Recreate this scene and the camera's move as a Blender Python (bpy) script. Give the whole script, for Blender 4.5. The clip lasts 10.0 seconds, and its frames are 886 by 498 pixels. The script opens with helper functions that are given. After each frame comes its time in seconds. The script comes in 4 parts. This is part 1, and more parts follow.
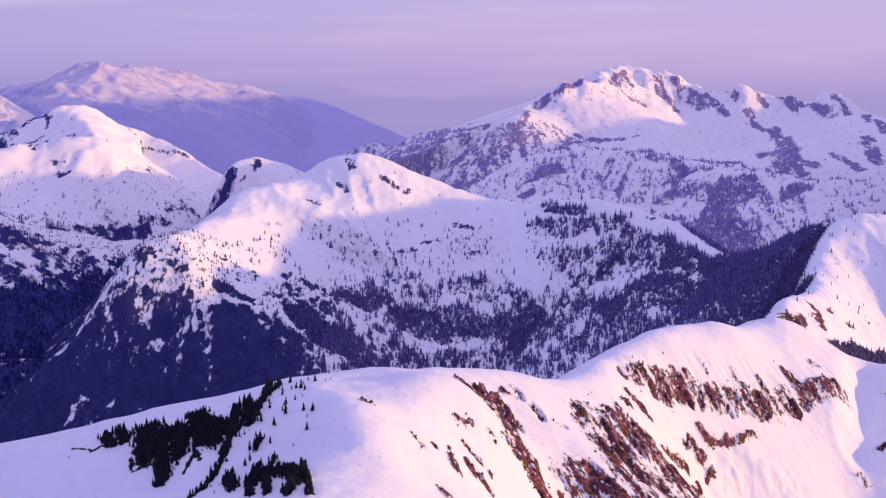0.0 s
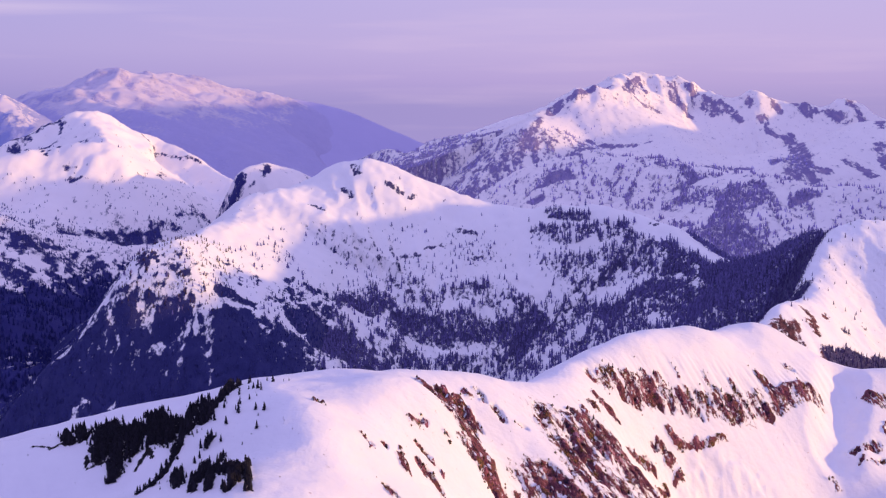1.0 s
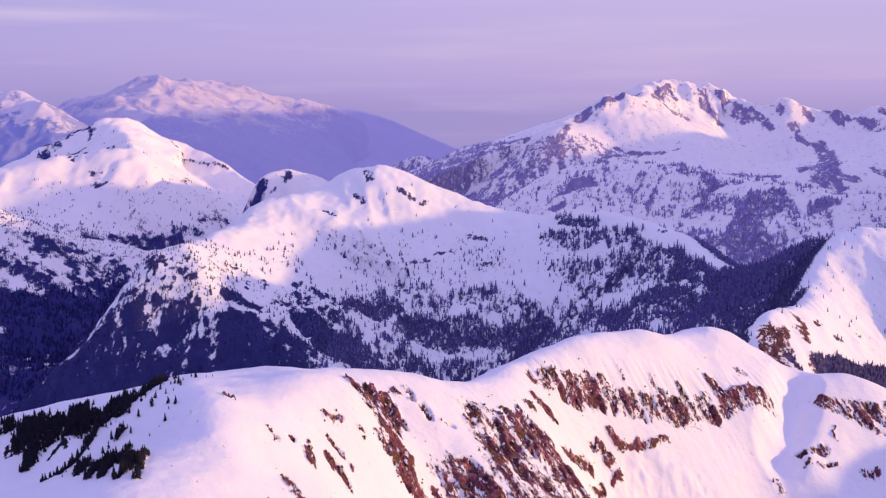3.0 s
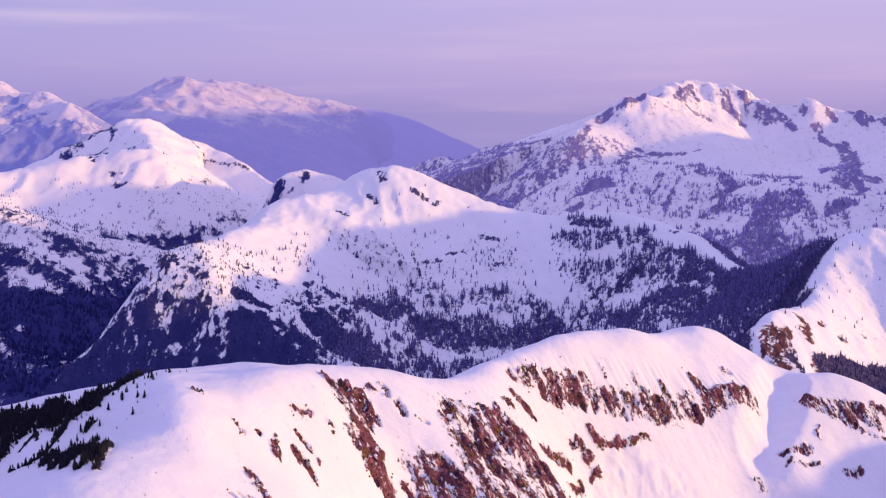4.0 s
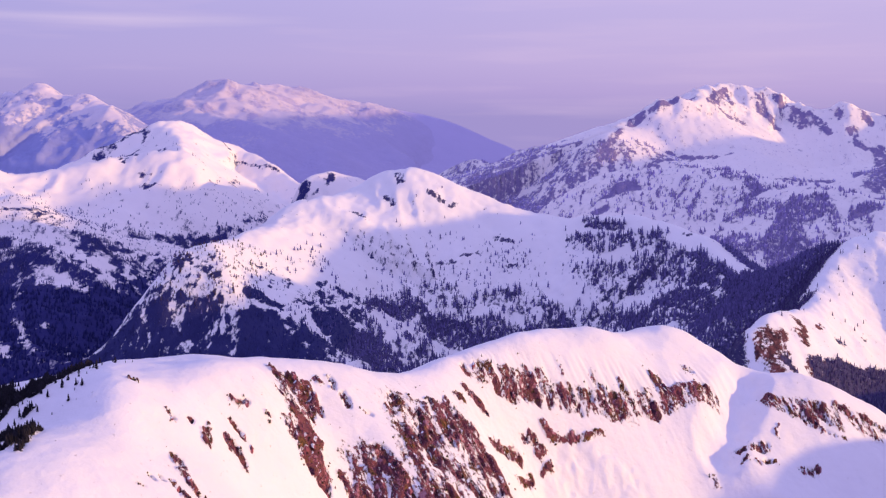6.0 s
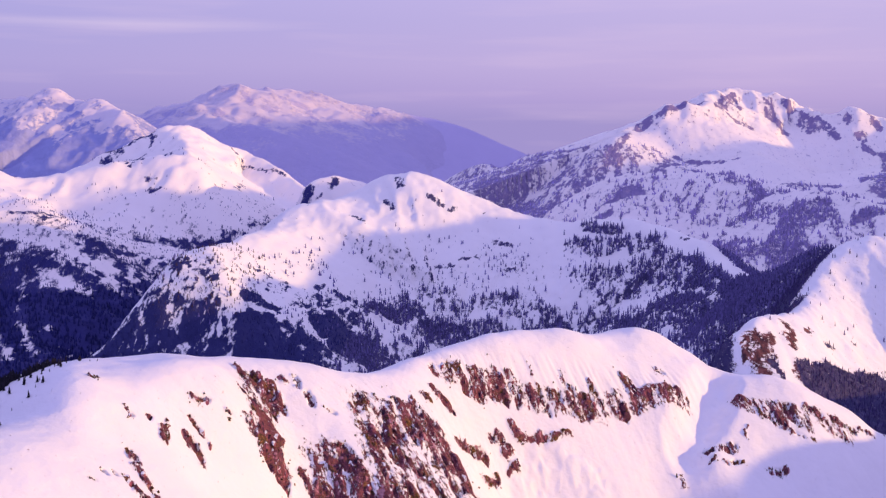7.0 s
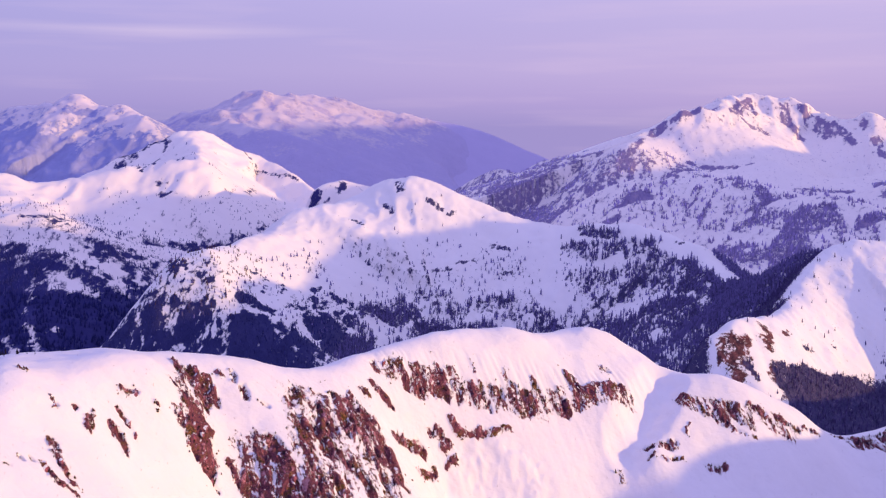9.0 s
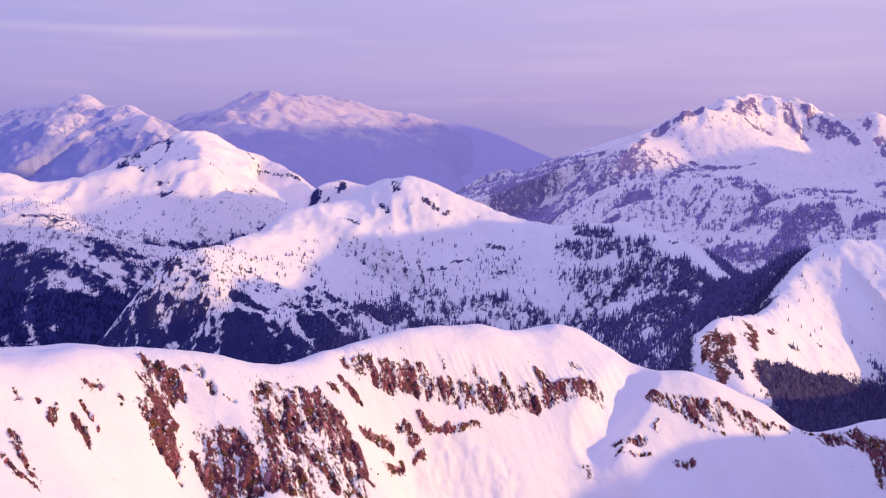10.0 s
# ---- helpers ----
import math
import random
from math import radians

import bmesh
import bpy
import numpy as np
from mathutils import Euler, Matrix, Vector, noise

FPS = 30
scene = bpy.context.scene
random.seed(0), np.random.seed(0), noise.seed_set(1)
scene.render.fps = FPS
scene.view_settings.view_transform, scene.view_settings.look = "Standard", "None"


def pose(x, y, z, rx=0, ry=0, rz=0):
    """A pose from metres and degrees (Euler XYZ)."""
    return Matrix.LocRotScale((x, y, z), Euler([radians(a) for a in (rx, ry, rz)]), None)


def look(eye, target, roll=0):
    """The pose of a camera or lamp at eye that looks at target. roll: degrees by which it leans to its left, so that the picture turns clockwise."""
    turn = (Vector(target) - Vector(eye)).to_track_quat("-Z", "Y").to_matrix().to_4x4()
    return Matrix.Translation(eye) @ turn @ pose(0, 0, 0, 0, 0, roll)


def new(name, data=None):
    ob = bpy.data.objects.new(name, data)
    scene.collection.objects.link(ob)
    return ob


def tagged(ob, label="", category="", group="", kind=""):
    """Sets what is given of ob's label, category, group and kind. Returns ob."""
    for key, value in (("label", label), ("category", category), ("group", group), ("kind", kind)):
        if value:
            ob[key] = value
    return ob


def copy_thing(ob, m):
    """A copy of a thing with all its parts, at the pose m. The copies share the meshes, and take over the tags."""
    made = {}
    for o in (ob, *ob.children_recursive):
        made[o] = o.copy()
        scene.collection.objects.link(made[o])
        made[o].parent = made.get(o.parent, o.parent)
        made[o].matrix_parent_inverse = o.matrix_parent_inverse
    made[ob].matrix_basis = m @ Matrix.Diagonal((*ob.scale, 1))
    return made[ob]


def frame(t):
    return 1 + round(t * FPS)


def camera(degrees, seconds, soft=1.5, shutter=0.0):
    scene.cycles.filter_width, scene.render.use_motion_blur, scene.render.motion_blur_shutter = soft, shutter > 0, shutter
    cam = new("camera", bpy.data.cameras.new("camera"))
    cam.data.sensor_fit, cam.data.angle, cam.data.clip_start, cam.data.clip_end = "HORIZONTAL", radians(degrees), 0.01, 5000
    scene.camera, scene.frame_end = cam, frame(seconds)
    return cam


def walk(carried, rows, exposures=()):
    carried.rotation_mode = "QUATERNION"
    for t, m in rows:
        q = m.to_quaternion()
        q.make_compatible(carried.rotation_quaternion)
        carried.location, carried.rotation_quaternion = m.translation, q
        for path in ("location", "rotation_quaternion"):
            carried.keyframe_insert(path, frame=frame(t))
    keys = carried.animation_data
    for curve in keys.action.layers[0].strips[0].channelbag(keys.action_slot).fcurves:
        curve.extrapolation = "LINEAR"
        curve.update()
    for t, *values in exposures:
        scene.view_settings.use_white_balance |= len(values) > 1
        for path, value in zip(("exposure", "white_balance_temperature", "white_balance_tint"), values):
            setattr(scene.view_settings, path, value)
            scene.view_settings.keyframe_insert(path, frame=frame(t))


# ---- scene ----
cam = camera(39.9, 10.0, soft=1.3)
METRES, EYE, TILT, LEAN, TURN = 160.0, 450.0, -7.0, 0.0, 0.0
ROWS = [
    (0.0, 0.0, 0.0, 0.0, -0.0, 0.0, -0.0),
    (0.5, 0.0457, -0.0128, -0.0022, 0.43, 0.13, -0.06),
    (1.0, 0.0964, -0.0272, -0.0046, 0.98, 0.29, -0.14),
    (1.5, 0.147, -0.0415, -0.0066, 1.49, 0.43, -0.22),
    (2.0, 0.1927, -0.0537, -0.0084, 1.93, 0.51, -0.29),
    (2.5, 0.2433, -0.0674, -0.0101, 2.42, 0.58, -0.38),
    (4.0, 0.3904, -0.1058, -0.0152, 4.42, 0.64, -0.6),
    (4.5, 0.436, -0.1167, -0.0172, 4.94, 0.65, -0.68),
    (5.0, 0.4865, -0.1289, -0.0192, 5.63, 0.67, -0.77),
    (5.5, 0.5316, -0.14, -0.0213, 6.18, 0.69, -0.89),
    (7.0, 0.6778, -0.1753, -0.0282, 7.34, 0.97, -1.1),
    (7.5, 0.7283, -0.1872, -0.0307, 7.7, 1.06, -1.14),
    (8.0, 0.7736, -0.1977, -0.0332, 8.04, 1.15, -1.17),
    (8.5, 0.8238, -0.2091, -0.0356, 8.38, 1.21, -1.2),
    (9.0, 0.874, -0.2204, -0.0379, 8.76, 1.21, -1.26),
    (9.5, 0.9191, -0.2304, -0.04, 9.06, 1.22, -1.28),
    (10.0, 0.9693, -0.2415, -0.042, 9.26, 1.21, -1.31),
]
walk(cam, [(t, pose(0, 0, EYE, TILT, LEAN, TURN) @ pose(METRES * x, METRES * y, METRES * z, 90 + pitch, roll, yaw)) for t, x, y, z, yaw, pitch, roll in ROWS])

# ---- world, sun ----
SUN_FROM = Vector((0.985, -0.10, 0.095)).normalized()
world = bpy.data.worlds.new("dusk_sky")
scene.world = world
world.use_nodes = True
wn, wl = world.node_tree.nodes, world.node_tree.links
wn.clear()


def wnode(kind, **values):
    n = wn.new(kind)
    for key, value in values.items():
        n.inputs[key].default_value = value
    return n


w_out = wn.new("ShaderNodeOutputWorld")
w_bg = wnode("ShaderNodeBackground", Strength=1.0)
w_sky = wn.new("ShaderNodeTexSky")
w_sky.sky_type = "NISHITA"
w_sky.sun_disc = False
w_sky.sun_elevation = math.asin(SUN_FROM.z)
w_sky.sun_rotation = math.atan2(SUN_FROM.x, SUN_FROM.y)
w_sky.altitude = 1500
w_co = wn.new("ShaderNodeTexCoord")
w_sep = wn.new("ShaderNodeSeparateXYZ")
wl.new(w_co.outputs["Generated"], w_sep.inputs[0])
w_ramp = wn.new("ShaderNodeValToRGB")
wl.new(w_sep.outputs["Z"], w_ramp.inputs[0])
SKY = [(0.0, (0.32, 0.27, 0.63)), (0.02, (0.405, 0.322, 0.69)), (0.045, (0.465, 0.376, 0.735)), (0.08, (0.46, 0.392, 0.765)), (0.16, (0.54, 0.47, 0.87)), (0.5, (0.495, 0.463, 0.925)), (1.0, (0.42, 0.424, 0.926))]
while len(w_ramp.color_ramp.elements) < len(SKY):
    w_ramp.color_ramp.elements.new(0.5)
for el, (p, c) in zip(w_ramp.color_ramp.elements, SKY):
    el.position, el.color = p, (*c, 1)
# the sky warms and lightens towards the sun's side
w_dot = wn.new("ShaderNodeVectorMath")
w_dot.operation = "DOT_PRODUCT"
w_dot.inputs[1].default_value = (0.97, 0.24, 0.0)
wl.new(w_co.outputs["Generated"], w_dot.inputs[0])
w_map = wnode("ShaderNodeMapRange", **{"From Min": -0.35, "From Max": 0.35})
wl.new(w_dot.outputs["Value"], w_map.inputs["Value"])
w_side = wn.new("ShaderNodeMix")
w_side.data_type = "RGBA"
w_side.blend_type = "MULTIPLY"
w_side.inputs[0].default_value = 1.0
w_tint = wn.new("ShaderNodeMix")
w_tint.data_type = "RGBA"
w_tint.inputs[6].default_value = (0.90, 0.955, 1.0, 1)
w_tint.inputs[7].default_value = (1.25, 1.20, 1.06, 1)
wl.new(w_map.outputs[0], w_tint.inputs[0])
wl.new(w_ramp.outputs[0], w_side.inputs[6])
wl.new(w_tint.outputs[2], w_side.inputs[7])
# thin streaks of high cloud
w_scale = wn.new("ShaderNodeMapping")
w_scale.inputs["Scale"].default_value = (3.0, 3.0, 42.0)
w_scale.inputs["Rotation"].default_value = (0.0, radians(-2.0), 0.0)
wl.new(w_co.outputs["Generated"], w_scale.inputs[0])
w_noise = wnode("ShaderNodeTexNoise", Scale=1.6, Detail=4.0, Roughness=0.5)
wl.new(w_scale.outputs[0], w_noise.inputs["Vector"])
w_cl = wnode("ShaderNodeMapRange", **{"From Min": 0.52, "From Max": 0.8, "To Max": 0.28})
wl.new(w_noise.outputs[0], w_cl.inputs["Value"])
w_cloud = wn.new("ShaderNodeMix")
w_cloud.data_type = "RGBA"
w_cloud.inputs[7].default_value = (0.80, 0.60, 0.84, 1)
wl.new(w_cl.outputs[0], w_cloud.inputs[0])
wl.new(w_side.outputs[2], w_cloud.inputs[6])
# one long wisp low over the far range
w_turn = wn.new("ShaderNodeMapping")
w_turn.inputs["Rotation"].default_value = (0.0, 0.0, radians(-22.0))
wl.new(w_co.outputs["Generated"], w_turn.inputs[0])
w_flat = wn.new("ShaderNodeMapping")
w_flat.inputs["Location"].default_value = (0.0, 0.0, -0.0748 * 140)
w_flat.inputs["Scale"].default_value = (5.5, 0.0, 140.0)
wl.new(w_turn.outputs[0], w_flat.inputs[0])
w_far = wn.new("ShaderNodeVectorMath")
w_far.operation = "LENGTH"
wl.new(w_flat.outputs[0], w_far.inputs[0])
w_fray = wnode("ShaderNodeTexNoise", Scale=1.2, Detail=5.0)
wl.new(w_flat.outputs[0], w_fray.inputs["Vector"])
w_sum = wn.new("ShaderNodeMath")
w_sum.operation = "ADD"
wl.new(w_far.outputs["Value"], w_sum.inputs[0]), wl.new(w_fray.outputs[0], w_sum.inputs[1])
w_soft = wnode("ShaderNodeMapRange", **{"From Min": 1.4, "From Max": 0.5, "To Max": 0.5})
wl.new(w_sum.outputs[0], w_soft.inputs["Value"])
w_wisp = wn.new("ShaderNodeMix")
w_wisp.data_type = "RGBA"
w_wisp.inputs[7].default_value = (0.74, 0.60, 0.86, 1)
wl.new(w_soft.outputs[0], w_wisp.inputs[0])
wl.new(w_cloud.outputs[2], w_wisp.inputs[6])
w_mix = wn.new("ShaderNodeMix")
w_mix.data_type = "RGBA"
w_mix.inputs[0].default_value = 0.06
wl.new(w_wisp.outputs[2], w_mix.inputs[6])
w_dim = wn.new("ShaderNodeMix")
w_dim.data_type = "RGBA"
w_dim.blend_type = "MULTIPLY"
w_dim.inputs[0].default_value = 1.0
w_dim.inputs[7].default_value = (0.1, 0.1, 0.1, 1)
wl.new(w_sky.outputs[0], w_dim.inputs[6])
wl.new(w_dim.outputs[2], w_mix.inputs[7])
wl.new(w_mix.outputs[2], w_bg.inputs["Color"])
wl.new(w_bg.outputs[0], w_out.inputs[0])

sun = new("sun", bpy.data.lights.new("sun", "SUN"))
sun.data.energy = 4.1
sun.data.angle = radians(0.9)
sun.data.color = (1.0, 0.615, 0.175)
sun.matrix_world = look(SUN_FROM * 900 + Vector((0, 0, 400)), (0, 0, 400))


# ---- materials ----
def material(name):
    m = bpy.data.materials.new(name)
    m.use_nodes = True
    m.node_tree.nodes.clear()
    return m, m.node_tree.nodes, m.node_tree.links


def mathnode(nodes, links, op, a, b=None, c=None):
    n = nodes.new("ShaderNodeMath")
    n.operation = op
    for k, v in enumerate((a, b, c)):
        if v is None:
            continue
        if isinstance(v, (int, float)):
            n.inputs[k].default_value = v
        else:
            links.new(v, n.inputs[k])
    return n.outputs[0]


def noise_at(nodes, links, vec, scale, detail=4.0, rough=0.55):
    n = nodes.new("ShaderNodeTexNoise")
    n.inputs["Scale"].default_value, n.inputs["Detail"].default_value, n.inputs["Roughness"].default_value = scale, detail, rough
    links.new(vec, n.inputs["Vector"])
    return n.outputs[0]


def ramp(nodes, links, value, stops):
    n = nodes.new("ShaderNodeValToRGB")
    while len(n.color_ramp.elements) < len(stops):
        n.color_ramp.elements.new(0.5)
    for el, (p, c) in zip(n.color_ramp.elements, stops):
        el.position, el.color = p, (*c, 1)
    links.new(value, n.inputs[0])
    return n.outputs[0]


def mapped(nodes, links, value, a, b, lo=0.0, hi=1.0):
    n = nodes.new("ShaderNodeMapRange")
    for k, v in (("From Min", a), ("From Max", b), ("To Min", lo), ("To Max", hi)):
        n.inputs[k].default_value = v
    links.new(value, n.inputs["Value"])
    return n.outputs[0]


def slope_material(name, dark_stops, grain, snow=(0.91, 0.88, 0.935), relief=0.25, sharp=0.06, streak=(1.0, 1.0, 1.0), turn=0.0, jitter=0.5, forest=None, heath=None, crumble=0.62):
    """Snow over rock or forest floor: the mesh's 'bare' value, broken up by fine noise, lays one over the other."""
    m, n, l = material(name)
    co = n.new("ShaderNodeTexCoord").outputs["Object"]
    mp = n.new("ShaderNodeMapping")
    mp.inputs["Scale"].default_value = streak
    turned = n.new("ShaderNodeMapping")
    turned.inputs["Rotation"].default_value = (0, 0, radians(turn))
    l.new(co, turned.inputs[0])
    l.new(turned.outputs[0], mp.inputs[0])
    bare = n.new("ShaderNodeAttribute")
    bare.attribute_name = "bare"
    fine = noise_at(n, l, mp.outputs[0], grain, 7.0, crumble)
    mix_in = mathnode(n, l, "ADD", bare.outputs["Fac"], mathnode(n, l, "MULTIPLY_ADD", fine, jitter * 2, -jitter))
    fac = mapped(n, l, mix_in, 0.5 - sharp, 0.5 + sharp)
    dark_v = noise_at(n, l, mp.outputs[0], grain * 0.4, 9.0, crumble + 0.04)
    if crumble > 0.65:
        dark_v = mathnode(n, l, "MULTIPLY_ADD", dark_v, 1.7, -0.35)
    dark = ramp(n, l, dark_v, dark_stops)
    if heath:
        patches = mapped(n, l, noise_at(n, l, co, 0.14, 6.0, 0.75), 0.52, 0.60)
        growth = n.new("ShaderNodeMix")
        growth.data_type = "RGBA"
        l.new(patches, growth.inputs[0]), l.new(dark, growth.inputs[6])
        l.new(ramp(n, l, noise_at(n, l, co, 1.6, 6.0, 0.75), heath), growth.inputs[7])
        dark = growth.outputs[2]
    if forest:
        woods = n.new("ShaderNodeAttribute")
        woods.attribute_name = "forest"
        under = n.new("ShaderNodeMix")
        under.data_type = "RGBA"
        l.new(woods.outputs["Fac"], under.inputs[0]), l.new(dark, under.inputs[6])
        l.new(ramp(n, l, dark_v, forest), under.inputs[7])
        dark = under.outputs[2]
    big = noise_at(n, l, co, grain * 0.05, 3.0)
    snow_c = ramp(n, l, big, [(0.3, tuple(v * 0.95 for v in snow)), (0.7, snow)])
    mix = n.new("ShaderNodeMix")
    mix.data_type = "RGBA"
    l.new(fac, mix.inputs[0]), l.new(snow_c, mix.inputs[6]), l.new(dark, mix.inputs[7])
    b = n.new("ShaderNodeBsdfPrincipled")
    l.new(mix.outputs[2], b.inputs["Base Color"])
    l.new(mapped(n, l, fac, 0, 1, 0.62, 0.9), b.inputs["Roughness"])
    b.inputs["Specular IOR Level"].default_value = 0.25
    ripple = noise_at(n, l, co, grain * 0.16, 8.0, 0.55)
    crag = noise_at(n, l, mp.outputs[0], grain * 0.9, 8.0, 0.7)
    hgt = mathnode(n, l, "ADD", mathnode(n, l, "MULTIPLY", ripple, 0.7), mathnode(n, l, "MULTIPLY", mathnode(n, l, "MULTIPLY", crag, fac), 2.2))
    bump = n.new("ShaderNodeBump")
    bump.inputs["Strength"].default_value, bump.inputs["Distance"].default_value = relief, 1.0 / grain
    l.new(hgt, bump.inputs["Height"])
    l.new(bump.outputs[0], b.inputs["Normal"])
    out = n.new("ShaderNodeOutputMaterial")
    l.new(b.outputs[0], out.inputs[0])
    return m


def plain_material(name, stops, grain, roughness=0.85, relief=0.3, each=0.0, snowy=False):
    """One stained, grainy surface; each: how far single pieces differ in lightness."""
    m, n, l = material(name)
    co = n.new("ShaderNodeTexCoord").outputs["Object"]
    c = ramp(n, l, noise_at(n, l, co, grain, 7.0, 0.62), stops)
    b = n.new("ShaderNodeBsdfPrincipled")
    if each:
        geo = n.new("ShaderNodeNewGeometry")
        hsv = n.new("ShaderNodeHueSaturation")
        l.new(mapped(n, l, geo.outputs["Random Per Island"], 0, 1, 1 - each, 1 + each), hsv.inputs["Value"])
        l.new(c, hsv.inputs["Color"])
        c = hsv.outputs[0]
    if snowy:
        up = n.new("ShaderNodeSeparateXYZ")
        l.new(n.new("ShaderNodeNewGeometry").outputs["True Normal"], up.inputs[0])
        cap = n.new("ShaderNodeMix")
        cap.data_type = "RGBA"
        cap.inputs[7].default_value = (0.84, 0.82, 0.86, 1)
        lie = mathnode(n, l, "ADD", up.outputs["Z"], mathnode(n, l, "MULTIPLY_ADD", noise_at(n, l, co, 3.0), 0.5, -0.25))
        l.new(mapped(n, l, lie, 0.72, 0.82), cap.inputs[0]), l.new(c, cap.inputs[6])
        c = cap.outputs[2]
    l.new(c, b.inputs["Base Color"])
    b.inputs["Roughness"].default_value = roughness
    b.inputs["Specular IOR Level"].default_value = 0.2
    bump = n.new("ShaderNodeBump")
    bump.inputs["Strength"].default_value, bump.inputs["Distance"].default_value = relief, 0.5 / grain
    l.new(noise_at(n, l, co, grain * 2.5, 6.0), bump.inputs["Height"])
    l.new(bump.outputs[0], b.inputs["Normal"])
    l.new(b.outputs[0], n.new("ShaderNodeOutputMaterial").inputs[0])
    return m


ROCK_NEAR = [(0.32, (0.029, 0.016, 0.047)), (0.4, (0.102, 0.032, 0.073)), (0.46, (0.364, 0.102, 0.153)), (0.51, (0.175, 0.062, 0.064)), (0.56, (0.073, 0.029, 0.067)), (0.62, (0.466, 0.153, 0.204)), (0.72, (0.6, 0.32, 0.408))]
# Forest darks lifted towards blue to imitate haze in the colour itself.
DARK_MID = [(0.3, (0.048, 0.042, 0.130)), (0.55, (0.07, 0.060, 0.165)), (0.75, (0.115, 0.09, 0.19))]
# Far darks: evening haze mixed into the rock colour, more for the horizon.
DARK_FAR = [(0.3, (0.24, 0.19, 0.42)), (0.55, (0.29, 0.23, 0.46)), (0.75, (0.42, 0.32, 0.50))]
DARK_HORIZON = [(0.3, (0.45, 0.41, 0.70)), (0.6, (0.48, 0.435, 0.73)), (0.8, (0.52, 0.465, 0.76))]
mat_near = slope_material("snow_and_brown_rock", ROCK_NEAR, 1.1, snow=(0.875, 0.838, 0.912), relief=0.9, sharp=0.05, streak=(0.42, 1.0, 0.6), turn=63.0, jitter=1.35, crumble=0.72, heath=[(0.34, (0.020, 0.014, 0.016)), (0.44, (0.07, 0.042, 0.02)), (0.50, (0.11, 0.07, 0.022)), (0.57, (0.36, 0.14, 0.07)), (0.68, (0.46, 0.23, 0.15))], forest=[(0.3, (0.010, 0.009, 0.014)), (0.7, (0.03, 0.025, 0.03))])
mat_knoll = slope_material("snow_and_red_rock", [(0.3, (0.028, 0.016, 0.035)), (0.5, (0.13, 0.046, 0.058)), (0.72, (0.30, 0.12, 0.13))], 0.55, relief=0.6, sharp=0.06, jitter=1.1, crumble=0.72, forest=DARK_MID)
# Its forest stops are a floor darkened to imitate shade on the west side.
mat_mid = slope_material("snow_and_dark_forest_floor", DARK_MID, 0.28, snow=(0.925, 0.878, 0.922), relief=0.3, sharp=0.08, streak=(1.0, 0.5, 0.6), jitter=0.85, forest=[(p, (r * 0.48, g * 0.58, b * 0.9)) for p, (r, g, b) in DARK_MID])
# Forest floor blued for the valley haze, in its base colour.
mat_left = slope_material("snow_and_hazed_forest", [(p, (r * 0.5, g * 0.58, b * 1.05)) for p, (r, g, b) in DARK_MID], 0.14, snow=(0.95, 0.87, 0.905), relief=0.3, sharp=0.1, streak=(1.0, 0.5, 0.6), jitter=0.85)
# Snow and rock of the far slopes both carry haze as base colour.
mat_right = slope_material("snow_and_hazed_rock", DARK_FAR, 0.16, snow=(0.95, 0.865, 0.895), relief=0.5, sharp=0.1, streak=(1.0, 0.6, 0.75), jitter=1.1, crumble=0.7)
mat_horizon = slope_material("far_snow_and_hazed_rock", DARK_HORIZON, 0.07, snow=(0.66, 0.58, 0.75), relief=0.35, sharp=0.2, jitter=0.85)
mat_peaks = slope_material("peaks_snow_and_hazed_rock", [(p, (r * 0.72, g * 0.84, b * 0.98)) for p, (r, g, b) in DARK_HORIZON], 0.085, snow=(0.76, 0.68, 0.82), relief=0.35, sharp=0.13, jitter=0.9)
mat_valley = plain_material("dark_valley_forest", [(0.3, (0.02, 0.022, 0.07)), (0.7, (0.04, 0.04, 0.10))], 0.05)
# Lighter still: haze over the range's right end, put in as colour.
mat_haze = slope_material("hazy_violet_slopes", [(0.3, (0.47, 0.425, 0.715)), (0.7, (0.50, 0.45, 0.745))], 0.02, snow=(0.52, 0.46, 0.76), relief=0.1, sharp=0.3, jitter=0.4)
mat_needles_near = plain_material("dark_needles", [(0.3, (0.008, 0.008, 0.018)), (0.7, (0.020, 0.017, 0.030))], 2.0, each=0.35)
# Dark needles with the same blue haze lift in their colour.
mat_needles_mid = plain_material("haze_lifted_needles", [(0.3, (0.118, 0.101, 0.291)), (0.7, (0.168, 0.14, 0.347))], 0.5, each=0.35)
# Reddish copy for the lit nose: warm sunlight painted into the needles.
mat_needles_nose = plain_material("sun_warmed_needles", [(0.3, (0.05, 0.034, 0.05)), (0.7, (0.09, 0.058, 0.072))], 0.5, each=0.35)
# Darker copy for the nose's woods: shade put into the needles.
mat_needles_low = plain_material("shade_dark_needles", [(0.3, (0.027, 0.03, 0.155)), (0.7, (0.049, 0.049, 0.209))], 0.5, each=0.35)
mat_needles_knoll = plain_material("violet_brown_needles", [(0.3, (0.052, 0.041, 0.144)), (0.7, (0.086, 0.063, 0.19))], 0.5, each=0.35)
# Darker, bluer copy for low trees: valley shade and haze as colour.
mat_needles_valley = plain_material("shaded_valley_needles", [(0.3, (0.014, 0.018, 0.115)), (0.7, (0.028, 0.031, 0.167))], 0.4, each=0.3)
# Paler blue needles: haze across the valley put into their colour.
mat_needles_left = plain_material("hazed_valley_needles", [(0.3, (0.065, 0.062, 0.21)), (0.7, (0.10, 0.09, 0.26))], 0.4, each=0.3)
# Needles paled and blued to imitate the haze in front of them.
